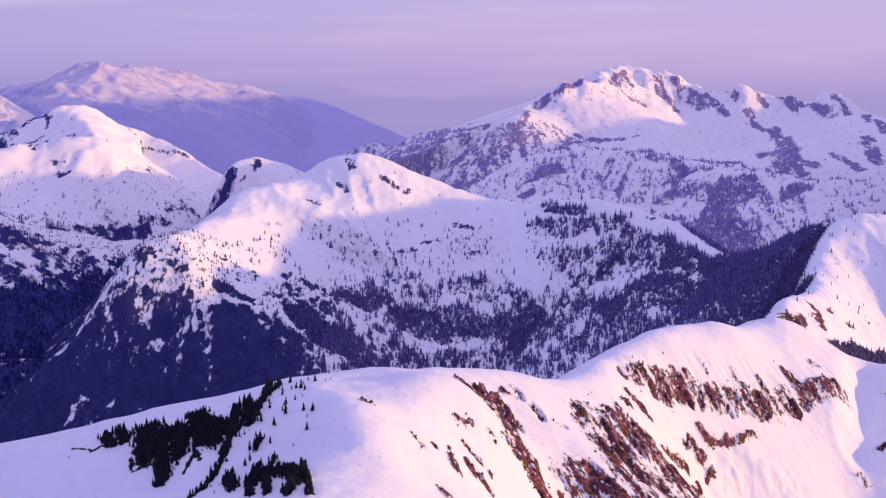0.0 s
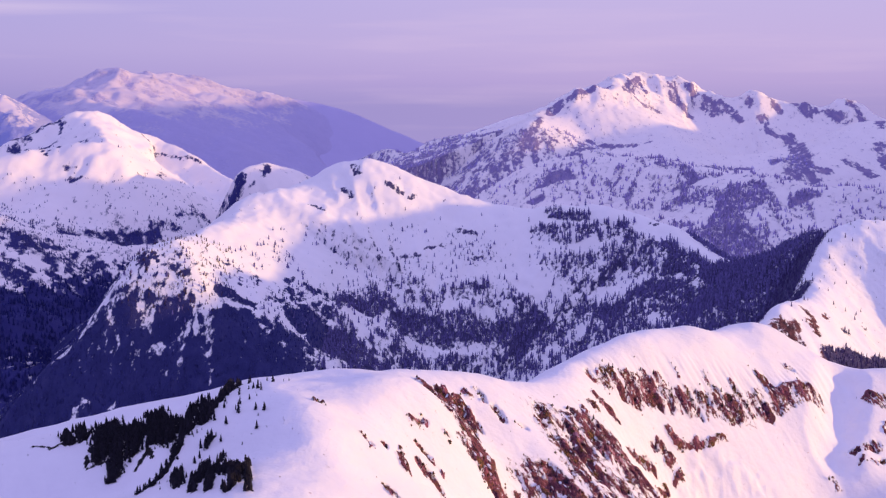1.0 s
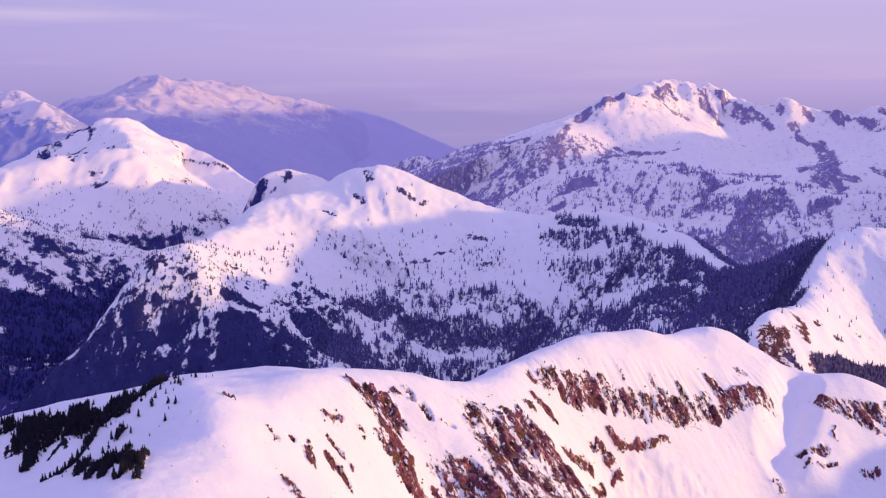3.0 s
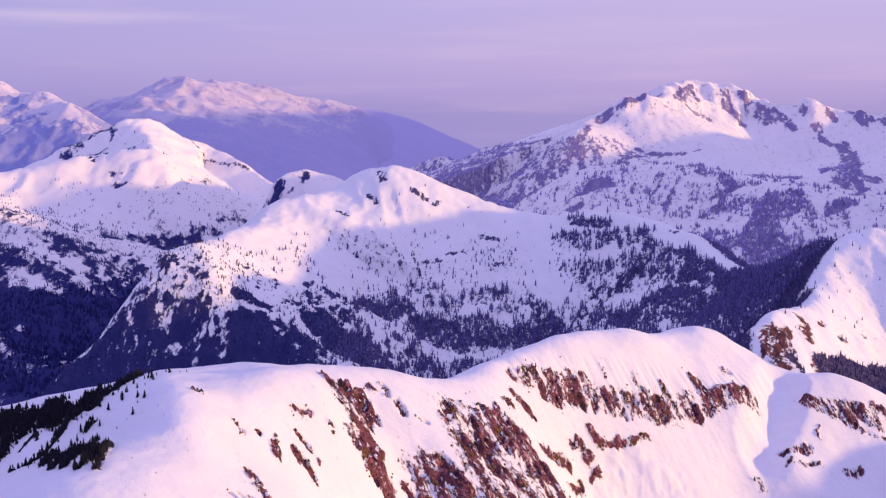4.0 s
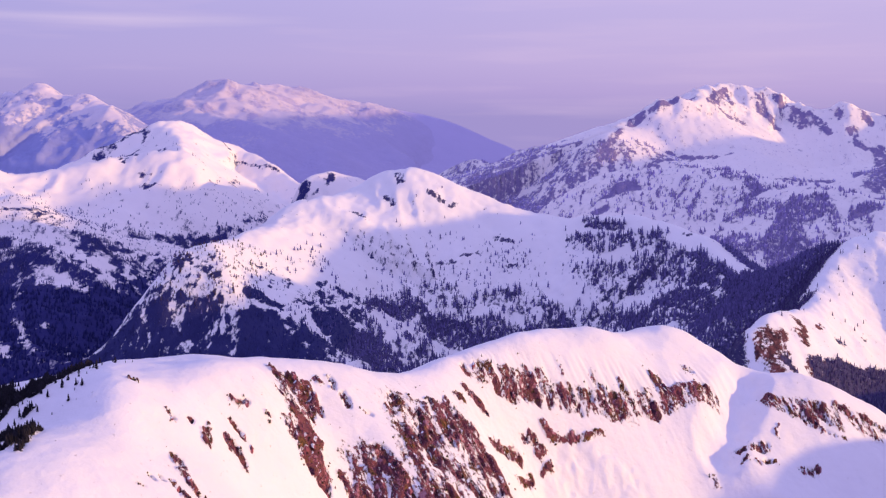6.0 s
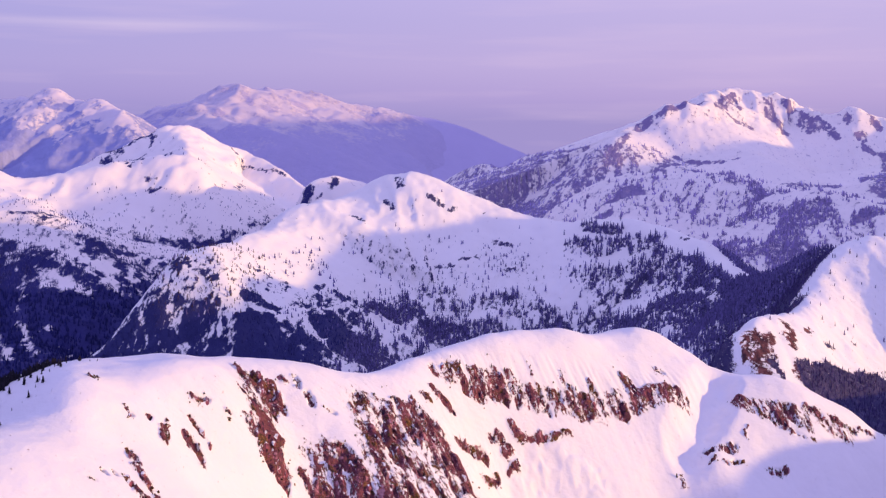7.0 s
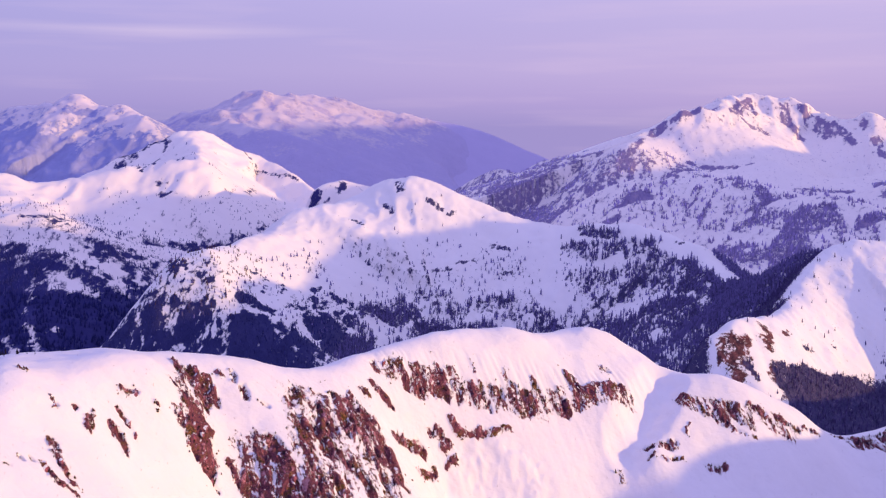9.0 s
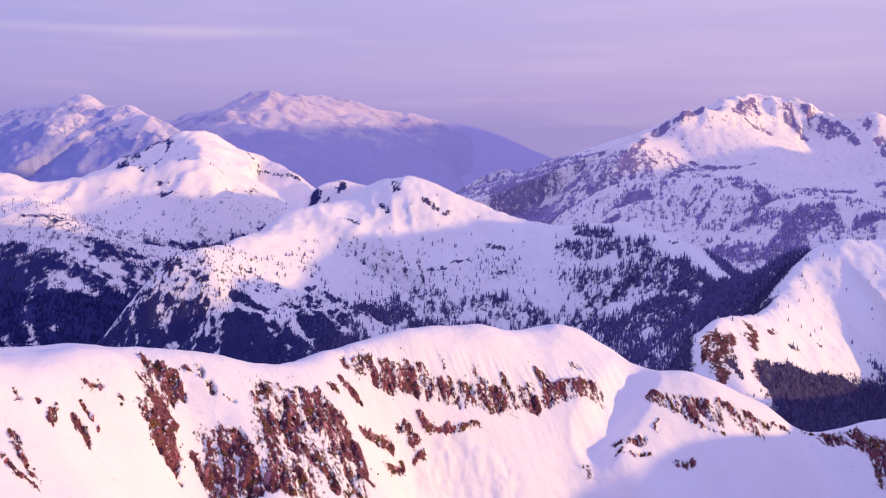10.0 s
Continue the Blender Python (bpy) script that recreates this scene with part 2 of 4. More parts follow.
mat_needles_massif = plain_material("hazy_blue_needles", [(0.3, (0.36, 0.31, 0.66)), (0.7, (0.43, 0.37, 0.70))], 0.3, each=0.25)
mat_needles_far = plain_material("haze_tinted_needles", [(0.3, (0.305, 0.25, 0.53)), (0.7, (0.39, 0.31, 0.59))], 0.3, each=0.3)
mat_scrub = plain_material("brown_scrub", [(0.3, (0.03, 0.017, 0.014)), (0.7, (0.085, 0.04, 0.025))], 1.5, each=0.4)
mat_bark = plain_material("bark", [(0.3, (0.03, 0.02, 0.018)), (0.7, (0.08, 0.055, 0.045))], 6.0)
mat_boulder = plain_material("brown_boulder", ROCK_NEAR, 0.8, relief=0.6, snowy=True)


# ---- terrain: ridges with sloping flanks, merged softly ----
def grad_noise(x, y, seed=0):
    xi, yi = np.floor(x).astype(np.int64), np.floor(y).astype(np.int64)
    xf, yf = x - xi, y - yi

    def corner(a, b):
        h = ((xi + a) * 374761393 + (yi + b) * 668265263 + seed * 974634777) & 0xFFFFFFFF
        h = ((h ^ (h >> 13)) * 1274126177) & 0xFFFFFFFF
        ang = ((h ^ (h >> 16)) & 0xFFFF) / 65536.0 * 2 * np.pi
        return np.cos(ang) * (xf - a) + np.sin(ang) * (yf - b)

    u, v = xf * xf * xf * (xf * (xf * 6 - 15) + 10), yf * yf * yf * (yf * (yf * 6 - 15) + 10)
    top = corner(0, 0) * (1 - u) + corner(1, 0) * u
    low = corner(0, 1) * (1 - u) + corner(1, 1) * u
    return (top * (1 - v) + low * v) * 1.5


def fbm(x, y, size, octaves=4, seed=0, gain=0.5):
    total, amp, norm = 0.0, 1.0, 0.0
    for k in range(octaves):
        total = total + amp * grad_noise(x / size * 2**k, y / size * 2**k, seed + k)
        norm += amp
        amp *= gain
    return total / norm


def crags(x, y, size, octaves=4, seed=0):
    """Sharp-crested noise, 0 to 1."""
    total, amp, norm = 0.0, 1.0, 0.0
    for k in range(octaves):
        total = total + amp * (1 - np.abs(grad_noise(x / size * 2**k, y / size * 2**k, seed + k)) * 1.6)
        norm += amp
        amp *= 0.5
    return np.clip(total / norm, 0, 1)


def smooth(a, b, v):
    t = np.clip((v - a) / (b - a), 0, 1)
    return t * t * (3 - 2 * t)


def spline(points, each=6):
    p = np.array(points, float)
    q = np.vstack([2 * p[0] - p[1], p, 2 * p[-1] - p[-2]])
    t = np.linspace(0, 1, each, endpoint=False)[:, None]
    out = []
    for k in range(len(p) - 1):
        a, b, c, d = q[k], q[k + 1], q[k + 2], q[k + 3]
        out.append(0.5 * (2 * b + (c - a) * t + (2 * a - 5 * b + 4 * c - d) * t * t + (3 * b - a - 3 * c + d) * t**3))
    return np.vstack(out + [p[-1:]])


def ridge(x, y, points, left, right, blunt=8.0, ease=0.0, each=6):
    """Height of a ridge whose crest runs through points; left, right: the flanks' fall per metre as one walks along it, one for all or one for each point;
    blunt: how round the crest is; ease: the distance past which the flanks flatten (0: never)."""
    n = len(points)
    lefts, rights = (v if isinstance(v, (list, tuple)) else [v] * n for v in (left, right))
    p = spline([(*q, a, b) for q, a, b in zip(points, lefts, rights)], each)
    best = np.full(x.shape, 1e9)
    x, y = np.asarray(x, float), np.asarray(y, float)
    z, side, fall_l, fall_r = (np.zeros_like(x) for _ in range(4))
    for a, b in zip(p[:-1], p[1:]):
        ex, ey = b[0] - a[0], b[1] - a[1]
        ll = ex * ex + ey * ey + 1e-9
        t = np.clip(((x - a[0]) * ex + (y - a[1]) * ey) / ll, 0, 1)
        dx, dy = x - a[0] - t * ex, y - a[1] - t * ey
        d = np.sqrt(dx * dx + dy * dy)
        near = d < best
        best = np.where(near, d, best)
        z = np.where(near, a[2] + t * (b[2] - a[2]), z)
        fall_l = np.where(near, a[3] + t * (b[3] - a[3]), fall_l)
        fall_r = np.where(near, a[4] + t * (b[4] - a[4]), fall_r)
        side = np.where(near, (ex * dy - ey * dx) / (np.sqrt(ll) * (d + 1e-6)), side)
    w = np.clip(side * 0.5 + 0.5, 0, 1)
    fall = fall_r * (1 - w) + fall_l * w
    d = np.sqrt(best * best + blunt * blunt) - blunt
    if ease:
        d = ease * np.log1p(d / ease)
    return z - fall * d


def merge(k, *heights):
    top = heights[0]
    for h in heights[1:]:
        top = np.maximum(top, h)
    return top + k * np.log(sum(np.exp((h - top) / k) for h in heights))


def blob(x, y, x0, y0, x1, y1, width):
    """1 on the line from (x0, y0) to (x1, y1), 0 at width from it and further."""
    ex, ey = x1 - x0, y1 - y0
    t = np.clip(((x - x0) * ex + (y - y0) * ey) / (ex * ex + ey * ey + 1e-6), 0, 1)
    d = np.hypot(x - x0 - t * ex, y - y0 - t * ey)
    return np.clip(1 - d / width, 0, 1)


VALLEY = 90.0
N_CREST = [(-230, 345, 318.0), (-170, 325, 344.3), (-116, 308, 357.7), (-65, 300, 374.2), (-35, 297, 380.4), (-8, 311, 380.1), (12, 328, 377.2), (36, 347, 369.9), (52, 370, 372.0), (74, 398, 374.2), (95, 417, 374.4), (108, 431, 369.4), (125, 444, 370.3), (143, 451, 360.5), (175, 470, 330.2), (230, 500, 290.0)]
N_EAST = [(146, 437, 353.9), (157, 436, 354.9), (175, 440, 353.4), (190, 446, 347.1), (205, 452, 339.4), (218, 457, 329.4), (230, 462, 327.1), (254, 470, 331.0), (290, 480, 336.0), (370, 505, 328.0)]
N_SPUR = [(-18.1, 306, 378.1), (-3.1, 292, 385.1), (-10.6, 272, 383.9), (-18.7, 254, 384.3), (-19.9, 236, 380.2), (-22.1, 216, 381.1), (-20.1, 195, 377.1), (-10, 165, 360), (8, 120, 325)]
N_FALL = [0.87, 0.86, 0.81, 0.66, 0.49, 1.21, 0.58, 0.73, 1.6, 1.2, 1.16, 0.71, 0.84, 0.68, 1.0, 0.89]
M_FALL = [0.9, 0.9, 0.9, 0.95, 0.68, 0.60, 0.67, 0.59, 0.42, 0.37, 0.49, 0.60, 0.70, 0.74, 0.66, 0.57, 0.63, 0.75, 0.76, 0.73, 0.66, 0.63, 0.58, 0.61, 0.62]
M_BACK = [1.6, 1.6, 1.6, 1.5, 1.35, 1.2, 1.05, 0.9] + [0.72] * 17
H_FALL = [1.1, 1.1, 1.05, 1.15, 0.93, 0.75, 0.69, 0.70, 0.70, 0.70]
M_CREST = [(-330, 815, 205), (-283, 840, 261), (-259, 850, 286), (-240, 870, 313), (-226, 893, 335), (-218, 915, 343), (-203, 945, 345), (-181, 1040, 357), (-170, 1090, 370.5), (-138, 1132, 376), (-114, 1155, 391.5), (-93, 1163, 400.5), (-66, 1163, 396.5), (-33, 1160, 384), (0, 1160, 371), (32, 1153, 360), (64, 1138, 356), (106, 1125, 358), (132, 1108, 362), (166, 1083, 354), (195, 1055, 344), (210, 1008, 333), (229, 962, 328), (250, 925, 337), (270, 882, 356)]
H_CREST = [(170, 668, 262), (178, 678, 300), (187, 691, 325), (207, 717, 333), (236, 765, 332), (252, 813, 344), (275, 848, 363), (296, 860, 368), (340, 865, 369), (430, 870, 380)]
L_CREST = [(-760, 1500, 340), (-640, 1570, 372), (-600, 1670, 405), (-561, 1740, 434), (-532, 1762, 442), (-511, 1800, 436), (-485, 1860, 410), (-454, 1880, 401), (-372, 1815, 363), (-333, 1755, 350), (-300, 1700, 330)]
L_FRONT = [(-900, 1300, 372), (-700, 1355, 379), (-652, 1402, 384), (-598, 1432, 381), (-540, 1475, 388), (-505, 1505, 393), (-472, 1525, 403), (-440, 1530, 402), (-470, 1620, 410), (-515, 1720, 432)]
K_CREST = [(-262, 1440, 330), (-255, 1450, 366), (-246, 1466, 376), (-236, 1477, 378.5), (-218, 1503, 377), (-200, 1535, 369), (-150, 1600, 340)]
RF_CREST = [(-60, 1830, 245), (10, 1800, 293), (69, 1775, 345), (141, 1755, 373), (188, 1730, 378), (254, 1690, 380), (313, 1625, 371), (350, 1575, 363), (380, 1540, 367), (412, 1490, 358), (450, 1450, 354), (520, 1420, 355), (640, 1400, 350)]
R_CREST = [(-420, 2850, 230), (-285, 2750, 293), (-164, 2650, 354), (-99, 2560, 350), (-52, 2560, 375), (53, 2480, 398), (92, 2400, 407), (140, 2310, 428), (168, 2300, 440), (203, 2315, 471), (241, 2335, 486), (296, 2365, 488), (319, 2440, 503), (369, 2520, 513), (424, 2530, 508), (483, 2530, 501), (508, 2515, 478), (554, 2480, 462), (590, 2475, 477), (642, 2470, 464), (696, 2460, 457), (739, 2450, 452), (782, 2440, 465), (819, 2420, 434), (866, 2400, 412), (993, 2350, 370)]
F2_CREST = [(-2100, 4050, 380), (-1623, 4200, 453), (-1435, 4200, 497), (-1346, 4180, 522), (-1220, 4170, 561), (-1121, 4250, 557), (-1066, 4350, 552), (-964, 4450, 555), (-868, 4560, 516), (-710, 4650, 488), (-560, 4690, 436), (-380, 4700, 345), (-200, 4700, 280)]
F3_CREST = [(-1100, 4740, 430), (-868, 4770, 496), (-710, 4790, 486), (-584, 4800, 462), (-456, 4810, 428), (-258, 4820, 350), (-78, 4830, 290), (300, 4850, 250)]
F1_CREST = [(-2300, 3300, 420), (-1830, 3200, 462), (-1627, 3150, 484), (-1498, 3100, 499), (-1405, 3080, 507), (-1338, 3060, 527), (-1261, 3050, 504), (-1177, 3020, 496), (-1101, 2950, 468), (-1043, 2900, 432), (-960, 2820, 370)]


def near_sharp(x, y):
    a = ridge(x, y, N_CREST, 0.75, N_FALL, 6.7)
    b = ridge(x, y, N_SPUR, [0.42, 1.43, 1.28, 0.95, 0.79, 0.7, 0.7, 0.6, 0.6], [0.18, 0.19, 0.13, 0.19, 0.34, 0.36, 0.4, 0.5, 0.6], 11.9)
    c = ridge(x, y, N_EAST, 0.75, [0.91, 1.12, 1.0, 0.99, 0.98, 0.95, 0.93, 0.92, 0.91, 0.91], 8.5)
    hump = np.clip(1 - np.hypot(x - 160, y - 414) / 14, 0, 1)
    return merge(4.5, a, b, c) - 0.6 + 2.0 * hump * hump * (3 - 2 * hump)


def soften(z, reach):
    """Rounds sharp creases in a grid of heights and keeps its broad shape."""
    k = np.exp(-0.5 * (np.arange(-3 * reach, 3 * reach + 1) / reach) ** 2)
    k /= k.sum()
    for axis in (0, 1):
        pad = [(3 * reach, 3 * reach) if a == axis else (0, 0) for a in (0, 1)]
        z = np.apply_along_axis(lambda row: np.convolve(row, k, "valid"), axis, np.pad(z, pad, mode="edge"))
    return z


NEAR_X, NEAR_Y = np.arange(-270, 392, 2.0), np.arange(90, 632, 2.0)
once = soften(near_sharp(*np.meshgrid(NEAR_X, NEAR_Y)), 3)
NEAR_GRID = 2 * once - soften(once, 3)


def near_height(x, y):
    """The softened ridge, read from its grid."""
    fx, fy = np.clip((x - NEAR_X[0]) / 2, 0, len(NEAR_X) - 2.001), np.clip((y - NEAR_Y[0]) / 2, 0, len(NEAR_Y) - 2.001)
    i, j = fx.astype(int), fy.astype(int)
    u, v = fx - i, fy - j
    return (NEAR_GRID[j, i] * (1 - u) + NEAR_GRID[j, i + 1] * u) * (1 - v) + (NEAR_GRID[j + 1, i] * (1 - u) + NEAR_GRID[j + 1, i + 1] * u) * v


def mid_height(x, y):
    a = ridge(x, y, M_CREST, M_BACK, M_FALL, 12.0)
    even = (a + ridge(x - 18, y, M_CREST, M_BACK, M_FALL, 12.0) + ridge(x + 18, y, M_CREST, M_BACK, M_FALL, 12.0)) / 3
    inner = smooth(-150, -110, x) * smooth(150, 100, x)
    a = a + inner * (even - a)
    s1 = ridge(x, y, [(-205, 925, 342), (-188, 892, 330), (-165, 862, 296), (-150, 800, 225)], 1.0, 1.0, 10.0)
    return merge(6.0, a, s1)


def hump_height(x, y):
    return ridge(x, y, H_CREST, [2.2, 2.2, 2.0, 1.8, 1.5, 1.2, 0.92, 0.92, 0.92, 0.92], H_FALL, 9.0)


def left_height(x, y):
    a = ridge(x, y, L_CREST, 0.68, 0.68, 5.0)
    b = ridge(x, y, L_FRONT, 0.55, [0.55, 0.55, 0.57, 0.60, 0.63, 0.64, 0.67, 0.80, 0.71, 0.75], 12.0)
    c = ridge(x, y, [(-660, 1395, 380), (-590, 1320, 358), (-522, 1272, 341), (-470, 1180, 285), (-440, 1080, 235)], 0.5, 0.42, 45.0)
    return merge(8.0, a, b, c)


def knob_height(x, y):
    return ridge(x, y, K_CREST, [2.0, 2.0, 1.6, 1.2, 0.9, 0.9, 0.9], [1.8, 1.6, 1.3, 1.1, 0.9, 0.9, 0.9], 9.0)


def foothill_height(x, y):
    return ridge(x, y, RF_CREST, 0.5, [0.45, 0.46, 0.5, 0.51, 0.54, 0.62, 0.57, 0.51, 0.51, 0.41, 0.48, 0.44, 0.43], 22.0)


def massif_height(x, y):
    a = ridge(x, y, R_CREST, 0.5, 1.05, 14.0, 150.0)
    b = ridge(x, y, [(165, 2310, 440), (191, 2285, 430), (218, 2190, 381), (252, 2130, 373), (300, 2080, 366), (380, 2000, 340)], 0.35, 0.35, 14.0)
    c = ridge(x, y, [(900, 2350, 395), (760, 2130, 418), (709, 2150, 421), (625, 2200, 385), (520, 2150, 365)], 0.4, 0.4, 20.0)
    d = ridge(x, y, [(320, 2420, 480), (340, 2330, 432), (360, 2250, 405), (400, 2150, 380)], 0.4, 0.4, 30.0)
    e = ridge(x, y, [(168, 2300, 438), (140, 2210, 420), (122, 2155, 413), (70, 2080, 360), (10, 2020, 300)], 0.5, 0.5, 14.0)
    f = ridge(x, y, [(700, 2120, 415), (610, 2010, 378), (555, 1965, 365), (450, 1870, 320)], 0.4, 0.4, 25.0)
    return merge(8.0, a, b, c, d, e, f)


def range_height(x, y):
    a = ridge(x, y, F2_CREST, 0.5, 0.45, 25.0)
    b = ridge(x, y, [(-1280, 4100, 500), (-1214, 3900, 471), (-1058, 3700, 444), (-889, 3600, 416), (-700, 3560, 360)], 0.5, 0.5, 30.0)
    return merge(15.0, a, b)


def shoulder_height(x, y):
    return ridge(x, y, F1_CREST, 0.55, 0.55, 12.0)


def haze_ridge_height(x, y):
    return ridge(x, y, F3_CREST, 0.5, 0.4, 25.0)


# ---- builders ----
def mesh_from(name, verts, faces, mat, parent=None, even=False):
    verts, faces = np.asarray(verts, np.float32), np.asarray(faces, np.int32)
    me = bpy.data.meshes.new(name)
    k = faces.shape[1]
    me.vertices.add(len(verts)), me.loops.add(faces.size), me.polygons.add(len(faces))
    me.vertices.foreach_set("co", verts.ravel())
    me.loops.foreach_set("vertex_index", faces.ravel())
    me.polygons.foreach_set("loop_start", np.arange(0, faces.size, k, dtype=np.int32))
    me.polygons.foreach_set("use_smooth", np.full(len(faces), even))
    me.materials.append(mat)
    me.update(calc_edges=True)
    me.validate()
    ob = new(name, me)
    ob.parent = parent
    return ob


def marks(a, b, step, fine=None):
    """Grid lines from a to b; fine: (from, to, step) of a stretch with closer ones."""
    if fine is None:
        return np.arange(a, b + step, step)
    return np.concatenate([np.arange(a, fine[0], step), np.arange(fine[0], fine[1], fine[2]), np.arange(fine[1], b + step, step)])


def slope_sheet(name, height, bare, x0, x1, y0, y1, step, mat, floor=None, fine_x=None, fine_y=None, forest=None):
    """A mountain's surface over a stretch of the plan; bare(x, y, z, steep) says where no snow lies."""
    xs, ys = marks(x0, x1, step, fine_x), marks(y0, y1, step, fine_y)
    x, y = np.meshgrid(xs, ys)
    z = height(x, y)
    gy, gx = np.gradient(z, ys, xs)
    steep = np.hypot(gx, gy)
    b = bare(x, y, z, steep)
    nx, ny = len(xs), len(ys)
    idx = np.arange(nx * ny).reshape(ny, nx)
    quads = np.stack([idx[:-1, :-1], idx[:-1, 1:], idx[1:, 1:], idx[1:, :-1]], -1).reshape(-1, 4)
    low = VALLEY - 6 if floor is None else floor
    keep = z.ravel()[quads].max(1) > low
    quads = quads[keep]
    used = np.zeros(nx * ny, bool)
    used[quads] = True
    renum = np.cumsum(used) - 1
    verts = np.stack([x, y, z], -1).reshape(-1, 3)[used]
    ob = mesh_from(name, verts, renum[quads], mat, even=True)
    at = ob.data.attributes.new("bare", "FLOAT", "POINT")
    at.data.foreach_set("value", b.ravel()[used].astype(np.float32))
    if forest:
        at = ob.data.attributes.new("forest", "FLOAT", "POINT")
        at.data.foreach_set("value", np.clip(forest(x, y, z), 0, 1).ravel()[used].astype(np.float32))
    return ob


def conifer_shape(rng, tiers, sides, slim=0.2):
    """Verts and triangles of a crown of unit height: drooping, uneven whorls round a straight stem line."""
    verts, tris = [], []
    for k in range(tiers):
        base, top = 0.06 + 0.9 * k / tiers, min(1.0, 0.06 + 0.9 * (k + 1.55) / tiers)
        r = slim * (1 - k / tiers) ** 0.85 + 0.025
        first = len(verts)
        turn = rng.uniform(0, 6.28)
        for s in range(sides):
            a = turn + 2 * np.pi * s / sides
            rr = r * rng.uniform(0.65, 1.2)
            verts.append((rr * np.cos(a), rr * np.sin(a), base + rng.uniform(-0.03, 0.035)))
        verts.append((rng.uniform(-0.01, 0.01), rng.uniform(-0.01, 0.01), top))
        for s in range(sides):
            tris.append((first + s, first + (s + 1) % sides, first + sides))
    return np.array(verts), np.array(tris)


def scatter(rng, height, chance, x0, x1, y0, y1, tries, eye_side=True):
    """Places for trees: random spots kept by chance(x, y, z)."""
    x, y = rng.uniform(x0, x1, tries), rng.uniform(y0, y1, tries)
    z = height(x, y)
    keep = rng.uniform(0, 1, tries) < chance(x, y, z)
    return np.stack([x, y, z], -1)[keep]


def wood(name, places, rng, low, high, mat, tiers=2, sides=5, slim=0.2):
    """Many conifers, joined."""
    shapes = [conifer_shape(rng, tiers, sides, slim) for _ in range(8)]
    vs, fs, count = [], [], 0
    kinds = rng.integers(0, 8, len(places))
    for k, (v, f) in enumerate(shapes):
        p = places[kinds == k]
        if not len(p):
            continue
        h = low + (high - low) * rng.uniform(0, 1, len(p)) ** 1.6
        wide = h * rng.uniform(0.8, 1.25, len(p))
        a = rng.uniform(0, 6.28, len(p))
        c, s = np.cos(a)[:, None], np.sin(a)[:, None]
        px = p[:, 0:1] + wide[:, None] * (v[:, 0] * c - v[:, 1] * s)
        py = p[:, 1:2] + wide[:, None] * (v[:, 0] * s + v[:, 1] * c)
        pz = p[:, 2:3] + h[:, None] * (v[:, 2] - 0.06)
        vs.append(np.stack([px, py, pz], -1).reshape(-1, 3))
        fs.append((f[None] + count + (np.arange(len(p)) * len(v))[:, None, None]).reshape(-1, 3))
        count += len(p) * len(v)
    return mesh_from(name, np.vstack(vs), np.vstack(fs), mat)


# ---- the near ridge ----
DOME_ROCKS = [(3.9, 310.9, 6.8, 307.8, 1.8), (9.6, 310.8, 14.0, 304.5, 2.8), (13.8, 311.3, 19.0, 303.8, 2.4), (10.8, 291.7, 16.0, 291.2, 1.5), (15.2, 302.5, 17.1, 300.6, 2.6), (15.4, 283.8, 18.7, 281.5, 2.6), (18.0, 290.2, 20.6, 288.7, 3.3), (20.9, 285.2, 24.2, 280.4, 3.5), (19.9, 280.4, 22.1, 278.6, 1.6), (3.4, 273.5, 6.3, 276.1, 1.4), (-6.9, 252.7, -4.6, 251.1, 0.8), (-2.6, 257.1, -1.9, 256.2, 1.0), (1.4, 259.5, 3.0, 253.2, 1.2), (6.0, 261.7, 8.2, 260.8, 1.7), (4.5, 268.2, 8.9, 265.9, 0.8), (9.1, 261.0, 11.0, 258.2, 1.0), (-0.3, 239.7, 6.2, 232.9, 1.5), (6.8, 232.4, 11.0, 229.5, 1.1), (2.5, 228.8, 7.6, 226.3, 1.2)]
DOME_SPECKS = [(8.5, 225.9, 12.4, 226.4, 1.1), (15.8, 316.0, 17.1, 315.7, 1.1), (24.0, 315.3, 26.0, 312.2, 1.8), (-17.3, 257.6, -15.1, 256.3, 0.8), (29.8, 313.7, 31.9, 313.6, 0.7), (36.9, 325.8, 38.7, 327.2, 1.3), (25.1, 279.1, 29.0, 277.1, 0.8), (10.3, 265.6, 11.5, 264.4, 0.6), (11.3, 277.8, 12.2, 278.6, 0.8), (19.0, 319.8, 20.7, 315.6, 0.7), (-1.0, 217.8, 0.7, 217.9, 0.5), (-1.0, 224.2, 0.0, 223.4, 0.5), (0.4, 227.6, 1.4, 226.7, 0.5)]
CLIFF_ROCKS = [(40.9, 317.9, 47.4, 303.4, 2.6), (44.0, 333.1, 47.4, 323.2, 3.2), (46.5, 337.9, 49.1, 334.7, 2.3), (37.0, 301.0, 42.2, 294.8, 3.4), (41.4, 297.7, 48.3, 285.0, 3.3), (34.0, 296.9, 40.2, 289.1, 2.1), (29.2, 288.5, 33.8, 284.2, 2.5), (34.5, 287.4, 43.3, 285.1, 2.5), (46.7, 306.1, 51.9, 295.8, 3.0), (47.1, 321.0, 51.7, 309.9, 3.1), (50.1, 330.8, 55.2, 326.0, 2.7), (51.9, 295.8, 56.2, 288.6, 3.7), (57.4, 300.6, 60.4, 295.0, 3.3), (50.6, 343.9, 55.7, 330.1, 1.8), (55.4, 339.5, 59.4, 329.5, 2.7), (60.7, 336.2, 65.5, 326.0, 3.2), (65.4, 335.3, 70.6, 322.8, 2.7), (64.9, 347.2, 72.0, 354.7, 2.3), (54.2, 313.5, 62.2, 308.6, 2.2)]
